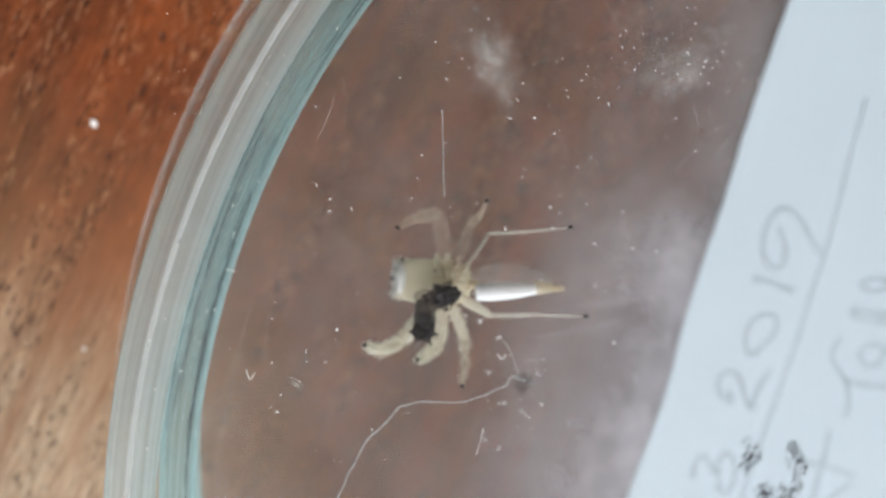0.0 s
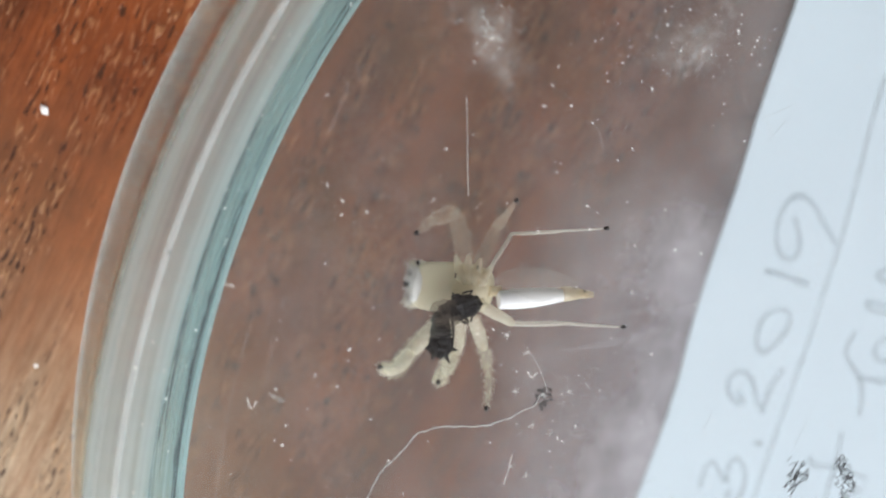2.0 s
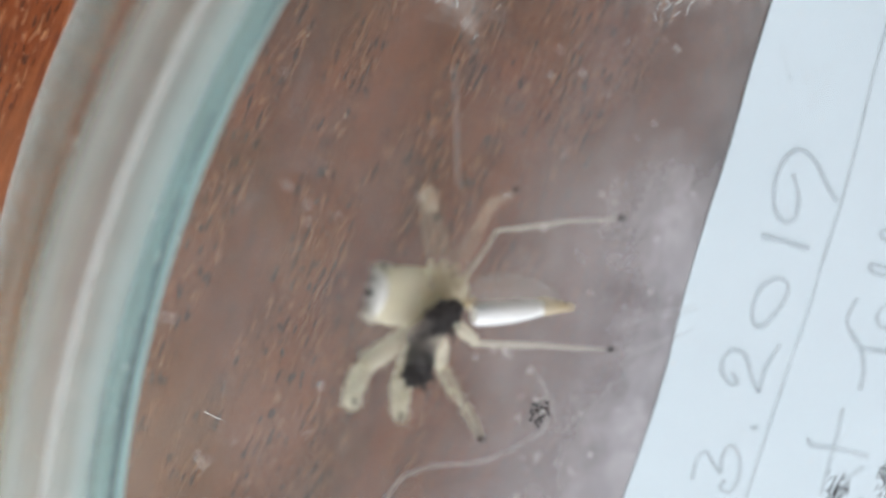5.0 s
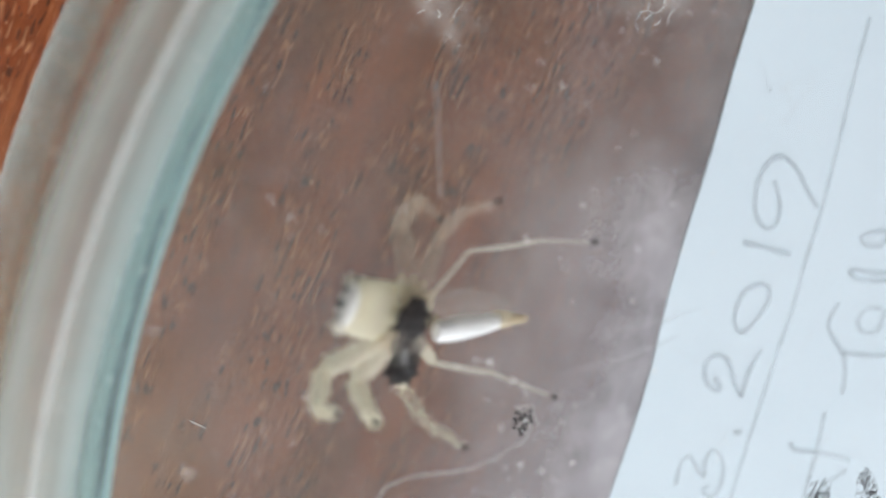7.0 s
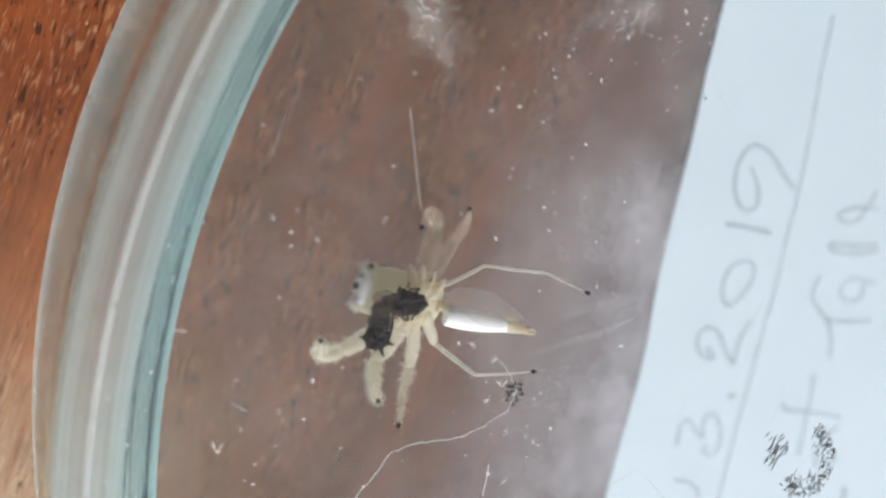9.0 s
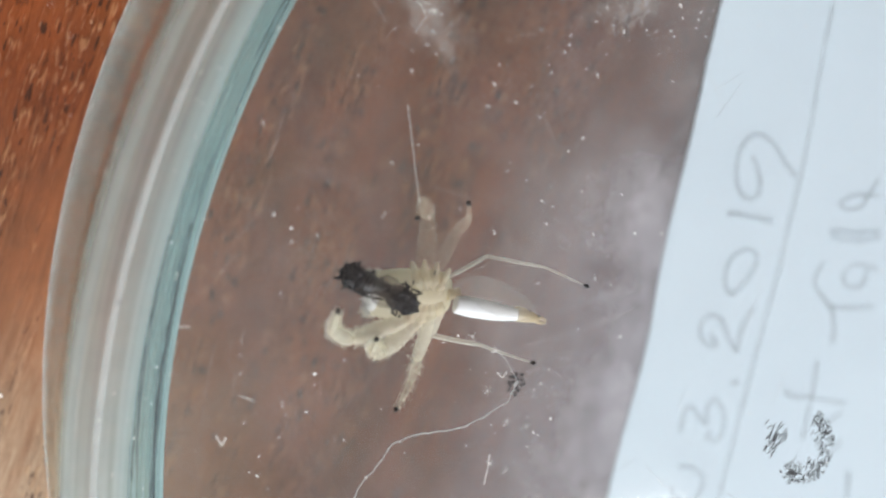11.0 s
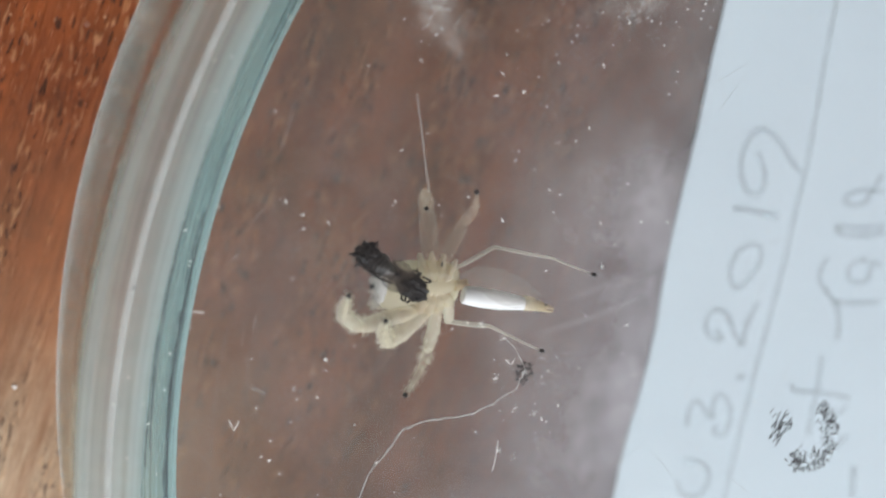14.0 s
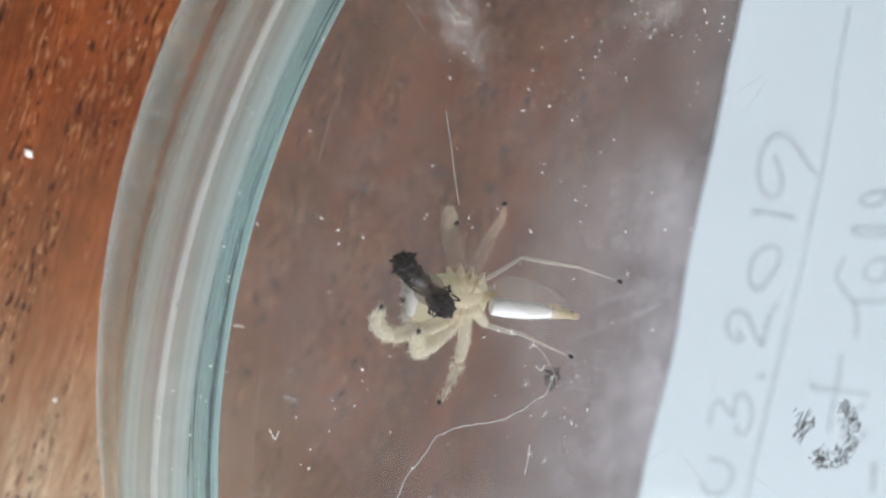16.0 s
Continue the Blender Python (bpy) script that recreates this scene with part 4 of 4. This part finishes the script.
def build_spider():
    spider = new("spider")
    tagged(spider, "pale yellowish translucent jumping spider hanging under the lid", "spider")
    bm = bmesh.new()
    blob(bm, (0, 0, 0), (1, 1, 1), None, 0.03, 1.5, 36, 22)
    for w in bm.verts:
        d = w.co.normalized()
        k = (abs(d.x) ** 4.2 + abs(d.y) ** 4.2 + abs(d.z) ** 5.0) ** (-1 / 4.3)
        q = d * k * (w.co.length)
        w.co = Vector((-1.68 + 1.72 * q.x, 1.0 * q.y * (1 - 0.06 * q.x), -0.1 + 0.34 * q.z * (1 - 0.25 * (q.x * q.x + q.y * q.y))))
    part("cephalothorax", bm, CUTICLE, spider, "honey-yellow translucent cephalothorax")
    bm = bmesh.new()
    blob(bm, (-1.15, 0, 0.3), (0.75, 0.42, 0.16), None, 0.06, 2.0)
    part("sternum", bm, CUTICLE, spider)
    for n, (x, y) in HIPS.items():
        for side in (1, -1):
            bm = bmesh.new()
            inner = Vector((-1.05 + 0.5 * (x + 1.05), side * 0.22, 0.36))
            outer = Vector((x, side * y, 0.15))
            ends = [0.2, 0.17, 0.15, 0.12, 0.06] if side > 0 else [0.22, 0.25, 0.27, 0.22, 0.1]
            tube(bm, smooth([inner, inner.lerp(outer, 0.4), inner.lerp(outer, 0.85), outer + (Vector((0.14 * (n - 2), 0.5, 0)) if side > 0 else (outer - inner) * 0.3)], 4), [0.08, 0.1, 0.13, 0.16, 0.21, 0.24, 0.24, 0.23, *ends], 12)
            rnd = random.Random(n * 3 + side)
            for _ in range(40):
                p = inner.lerp(outer, rnd.uniform(0.6, 1.2))
                out = Vector((rnd.gauss(0, 0.5), side * rnd.uniform(0.1, 1), rnd.uniform(0.1, 0.8))).normalized() * rnd.uniform(0.2, 0.36)
                tube(bm, [p, p + out * 0.6, p + out], [0.02, 0.014, 0.004], 3)
            part("coxa", bm, LIMB, spider)
    for side in (1, -1):
        bm = bmesh.new()
        tube(bm, smooth([(-2.4, side * 0.25, -0.2), (-2.9, side * 0.3, -0.1), (-3.2, side * 0.28, -0.2)]), [0.24] * 6 + [0.25] * 4 + [0.2, 0.14, 0.1], 10)
        part("chelicera", bm, CUTICLE, spider)
        bm = bmesh.new()
        tube(bm, smooth([(-2.7, side * 0.7, -0.3), (-3.0, side * 0.85, -0.25), (-3.3, side * 0.85, -0.2), (-3.5, side * 0.75, -0.2)]), 0.12, 9)
        rnd = random.Random(side + 5)
        for _ in range(90):
            t = 0.5 + 0.5 * rnd.random()
            p = Vector((-2.8 - 0.75 * t, side * (0.88 - 0.12 * t * t), -0.2))
            out = Vector((rnd.uniform(-1, 0.2), rnd.uniform(-0.8, 0.8), rnd.uniform(-0.3, 1))).normalized() * rnd.uniform(0.2, 0.4)
            tube(bm, [p, p + out * 0.6, p + out], [0.012, 0.009, 0.003], 3)
        part("palp", bm, HAIR, spider, "white bristly palp")
    bm = bmesh.new()
    blob(bm, (-3.28, 0, -0.12), (0.3, 0.8, 0.36), None, 0.15, 2.5)
    rnd = random.Random(12)
    for _ in range(160):
        y = rnd.uniform(-0.8, 0.8)
        p = Vector((-3.46, y, rnd.uniform(-0.3, 0.3)))
        out = Vector((-1, rnd.uniform(-0.7, 0.7), rnd.uniform(-0.5, 0.9))).normalized() * rnd.uniform(0.15, 0.45)
        tube(bm, [p, p + out * 0.6, p + out], [0.014, 0.01, 0.003], 3)
    part("face", bm, FACE, spider, "white hairy face")
    for y, r, x in ((0.5, 0.15, -3.6), (0.02, 0.15, -3.68), (0.9, 0.09, -3.36), (-0.42, 0.08, -3.58), (1.03, 0.05, -2.8), (-1.03, 0.05, -2.8)):
        bm = bmesh.new()
        blob(bm, (x + 0.06, y, -0.14), (r, r, r), None, 0, 1, 14, 10)
        part("eye", bm, EYE, spider, "glossy black eye")
    # abdomen: a see-through skin round a pearly core, with tan spinnerets
    bm = bmesh.new()
    rings = [(0.0, 0.18), (0.15, 0.42), (0.6, 0.75), (1.2, 0.9), (1.9, 0.88), (2.6, 0.72), (3.2, 0.5), (3.6, 0.32), (3.75, 0.12)]
    tube(bm, smooth([(x, 0.12, -0.1) for x, _ in rings], 3), [r for r in np.interp(np.linspace(0, 8, 25), range(9), [r for _, r in rings]).tolist()], 20, 0.85)
    hind = part("abdomen", bm, SKIN, spider, "translucent greyish-brown abdomen")
    bm = bmesh.new()
    core = [(0.12, 0.2), (0.2, 0.38), (0.9, 0.43), (1.7, 0.41), (2.5, 0.33), (3.1, 0.22), (3.3, 0.12)]
    tube(bm, smooth([(x, -0.3 + 0.05 * x, 0.42 - 0.08 * x) for x, _ in core], 3), np.interp(np.linspace(0, 6, 19), range(7), [r for _, r in core]).tolist(), 16, 0.7)
    part("abdomen_band", bm, PEARL, hind, "shiny pearl-white band along the abdomen")
    bm = bmesh.new()
    tube(bm, smooth([(2.95, -0.12, 0.05), (3.55, -0.1, 0.12), (4.05, -0.12, 0.14)]), [0.3, 0.33, 0.33, 0.32, 0.3, 0.28, 0.26, 0.24, 0.22, 0.2, 0.17, 0.13, 0.08], 12)
    for side in (1, -1):
        tube(bm, [(3.7, side * 0.09 - 0.11, 0.15), (4.1, side * 0.09 - 0.12, 0.18), (4.35, side * 0.06 - 0.13, 0.18)], [0.1, 0.08, 0.04], 8)
    part("spinneret", bm, TAN, hind, "tan blunt spinnerets")
    for x, y in ((3.4, 0.18), (3.85, 0.06), (3.6, -0.34)):
        bm = bmesh.new()
        fleck(bm, (x, y, 0.38), (0.07, 0.05, 0.06), x)
        part("spot", bm, BLACK, hind, "black spot")
    bm = bmesh.new()
    tube(bm, [(-0.25, 0, 0.1), (0.05, 0, 0.05), (0.3, 0, 0.05)], [0.26, 0.2, 0.26], 12)
    part("pedicel", bm, TAN, spider, "narrow brownish waist")
    for where in ((-1.9, 0.55, 0.62), (-0.95, 0.9, 0.4)):
        bm = bmesh.new()
        tube(bm, [Vector(where), Vector(where) + Vector((0.03, 0.2, 0.03))], 0.035, 5)
        part("spine", bm, BLACK, spider)
    legs = {}
    meshes = {}
    for side in (1, -1):
        for n in (1, 2, 3, 4):
            r, spans = THICK[side, n], LENGTHS[side, n]
            pieces = []
            for name, k, r0, r1, swell in (("femur", 0, r * 0.85, r * 0.85, r * 0.2), ("tibia", 1, r * 0.85, r * 0.66, r * 0.1), ("tarsus", 2, r * 0.62, r * 0.24, r * 0.05)):
                if (side, n, k) == (-1, 4, 0):
                    r0, r1 = 0.25, 0.17
                skin = LIMB if side < 0 or n == 4 else GHOST
                skin = GLASSY if n == 4 and (side > 0 or name != "femur") else skin
                skin = THIN if (side, n) == (-1, 3) and name != "femur" else skin
                bm = bmesh.new()
                limb(bm, spans[k], r0, r1, swell)
                ob = part(name, bm, skin, spider)
                if side < 0 and n < 4:
                    bm = bmesh.new()
                    limb_hair(bm, spans[k], r0, r1, 90 if n == 3 else 380, n * 10 + k)
                    part("hairs", bm, HAIR, ob)
                pieces.append(ob)
            if (side, n) != (1, 1):
                if "claw" in meshes:
                    claw = again("claw_tuft", meshes["claw"], pieces[2])
                else:
                    bm = bmesh.new()
                    blob(bm, (0.0, 0, 0), (0.13, 0.1, 0.1), None, 0.3, 4.0, 10, 8)
                    claw = meshes["claw"] = part("claw_tuft", bm, BLACK, pieces[2])
                tagged(claw, "black tuft at the foot's tip")
                claw.location = ((spans[2] + 0.05) * MM, 0, 0)
            legs[side, n] = pieces
    return spider, legs, hind


# ---- prey ----
def build_fly():
    fly = new("fly")
    tagged(fly, "small dead black fly held in the spider's jaws", "fly")
    rnd = random.Random(2)

    def rugged(bm, fine, coarse):
        for w in bm.verts:
            w.co *= 1 + fine * noise.noise(w.co * 11.0) + coarse * noise.noise(w.co * 4.0)

    bm = bmesh.new()
    blob(bm, (0.05, 0, 0), (0.74, 0.48, 0.42), None, 0.34, 3.4, 36, 24)
    rugged(bm, 0.16, 0.1)
    for _ in range(70):
        d = Vector((rnd.gauss(0, 1), rnd.gauss(0, 1), abs(rnd.gauss(0, 1)))).normalized()
        p = Vector((d.x * 0.6, d.y * 0.48, d.z * 0.43))
        tube(bm, [p, p + d * 0.08], [0.02, 0.006], 3)
    part("thorax", bm, CHITIN, fly, "bristly black thorax")
    bm = bmesh.new()
    tube(bm, smooth([(0.35, 0, 0), (0.65, 0.02, 0.0), (0.95, 0, 0)], 4), [0.36, 0.34, 0.32, 0.3, 0.28, 0.28, 0.3, 0.32, 0.34], 12)
    part("waist", bm, CHITIN, fly)
    # the abdomen turns on the waist: smoky and see-through at its base, black and ringed at its tip
    bm = bmesh.new()
    tube(bm, smooth([(-0.1, 0, 0), (0.45, 0.02, 0.02), (1.0, 0.04, 0.02)], 5), [0.26, 0.3, 0.33, 0.35, 0.37, 0.4, 0.42, 0.43, 0.43, 0.4, 0.32], 20, 0.8)
    for w in bm.verts:
        w.co += 0.1 * Vector((noise.noise(w.co * 3.7), noise.noise(w.co * 4.5 + Vector((9, 0, 0))), 0.5 * noise.noise(w.co * 5.0)))
    body = part("abdomen", bm, SMOKE, fly, "smoky translucent abdomen with a ringed black tip")
    bm = bmesh.new()
    blob(bm, (1.32, 0.03, 0.02), (0.52, 0.46, 0.4), None, 0.36, 3.6, 32, 20)
    rugged(bm, 0.06, 0.05)
    for a, n in ((0.5, 0.42), (-0.6, 0.26), (1.3, 0.3), (2.5, 0.24), (-1.5, 0.26)):
        p = Vector((1.32 + 0.42 * math.cos(a), 0.03 + 0.44 * math.sin(a), 0.1))
        d = Vector((math.cos(a), math.sin(a), 0.1))
        tube(bm, smooth([p, p + d * n * 0.5 + Vector((0.03, 0, 0)), p + d * n], 3), [0.1, 0.09, 0.08, 0.07, 0.05, 0.035, 0.015], 6)
    for _ in range(60):
        d = Vector((rnd.gauss(0.2, 0.8), rnd.gauss(0, 1), rnd.gauss(0.2, 1))).normalized()
        p = Vector((1.32 + d.x * 0.46, 0.03 + d.y * 0.48, 0.02 + d.z * 0.38))
        tube(bm, [p, p + d * rnd.uniform(0.05, 0.14)], [0.02, 0.006], 4)
    part("tip", bm, CHITIN, body, "bristly black tip of the abdomen")
    for x, r in ((0.5, 0.38), (0.68, 0.42), (0.86, 0.44)):
        bm = bmesh.new()
        line = [(x + 0.03 * math.sin(a * 5), 0.03 + r * math.cos(a), 0.02 + 0.82 * r * math.sin(a)) for a in np.linspace(-0.5, 2.4, 16).tolist()]
        tube(bm, line, [0.02 + 0.03 * math.sin(math.pi * k / 15) for k in range(16)], 6)
        part("band", bm, CHITIN, body, "black ring")
    bm = bmesh.new()
    tube(bm, smooth([(-0.1, 0.34, 0.25), (0.4, 0.46, 0.25), (0.9, 0.5, 0.25), (1.5, 0.46, 0.2)], 5), [0.05 + 0.02 * noise.noise(Vector((k * 0.9, 0, 0))) for k in range(16)], 6)
    part("leg", bm, CHITIN, body, "black leg lying along the abdomen")
    bm = bmesh.new()
    blob(bm, (-0.55, 0.05, -0.1), (0.25, 0.34, 0.3), None, 0.15, 3.0)
    part("head", bm, CHITIN, fly)
    for side in (1, -1):
        bm = bmesh.new()
        edge = [(0.1, 0.0), (0.35, 0.42), (0.8, 0.6), (1.2, 0.55), (1.4, 0.3), (1.3, 0.02), (0.8, -0.08), (0.4, -0.06)]
        loops = [[bm.verts.new((x, (y + 0.05) * side, 0.28 + dz + 0.05 * math.sin(x * 3) + 0.03 * side)) for x, y in edge] for dz in (0, 0.012)]
        bm.faces.new(loops[0][::-1])
        bm.faces.new(loops[1])
        for k in range(8):
            bm.faces.new((loops[0][k], loops[0][(k + 1) % 8], loops[1][(k + 1) % 8], loops[1][k]))
        part("wing", bm, WING, fly, "smoky brown translucent wing")
    rnd = random.Random(8)
    for k in range(6):
        side = 1 if k % 2 else -1
        x = -0.3 + 0.28 * (k // 2)
        bm = bmesh.new()
        a = Vector((x, 0.42 * side, 0.05))
        b = a + Vector((rnd.uniform(-0.3, 0.3), 0.2 * side, 0.15))
        c = b + Vector((rnd.uniform(-0.1, 0.4), rnd.uniform(-0.1, 0.15) * side, -0.2))
        tube(bm, smooth([a, b, c], 4), 0.04, 6)
        part("leg", bm, CHITIN, fly)
    return fly, body


# ---- keys ----
def motions():
    times = [k * 0.25 for k in range(65)]
    root, rows, tail = [], {key: [[], [], []] for key in LEGS}, []
    for t in times:
        m = body_pose(t)
        root.append((t, m))
        tail.append((t, pose(0, 0, 0, 0, 0, between(TAIL, t)[0] - between(BODY, t)[2])))
        back_to = m.inverted()
        for side, n in LEGS:
            joints = [back_to @ (q * MM) / MM for q in settle(leg_line(side, n, t), LENGTHS[side, n])]
            for k in range(3):
                rows[side, n][k].append((t, along(joints[k], joints[k + 1])))
    walk(SPIDER, root)
    walk(SPIDER_TAIL, tail)
    for key, pieces in LEGS.items():
        for piece, steps in zip(pieces, rows[key]):
            walk(piece, steps)
    flight = [(t, *between(PREY, t)) for t in times]
    walk(FLY, [(t, pose(x * MM, y * MM, FLY_Z * MM, 0, hang, turn)) for t, x, y, turn, hang, _ in flight])
    walk(ABDOMEN, [(t, pose(0.95 * MM, 0, 0, 0, 0, swing)) for t, _, _, _, _, swing in flight])


build_unseen_room()
build_table()
build_dish()
build_paper()
build_marks()
SPIDER, LEGS, SPIDER_TAIL = build_spider()
FLY, ABDOMEN = build_fly()
motions()
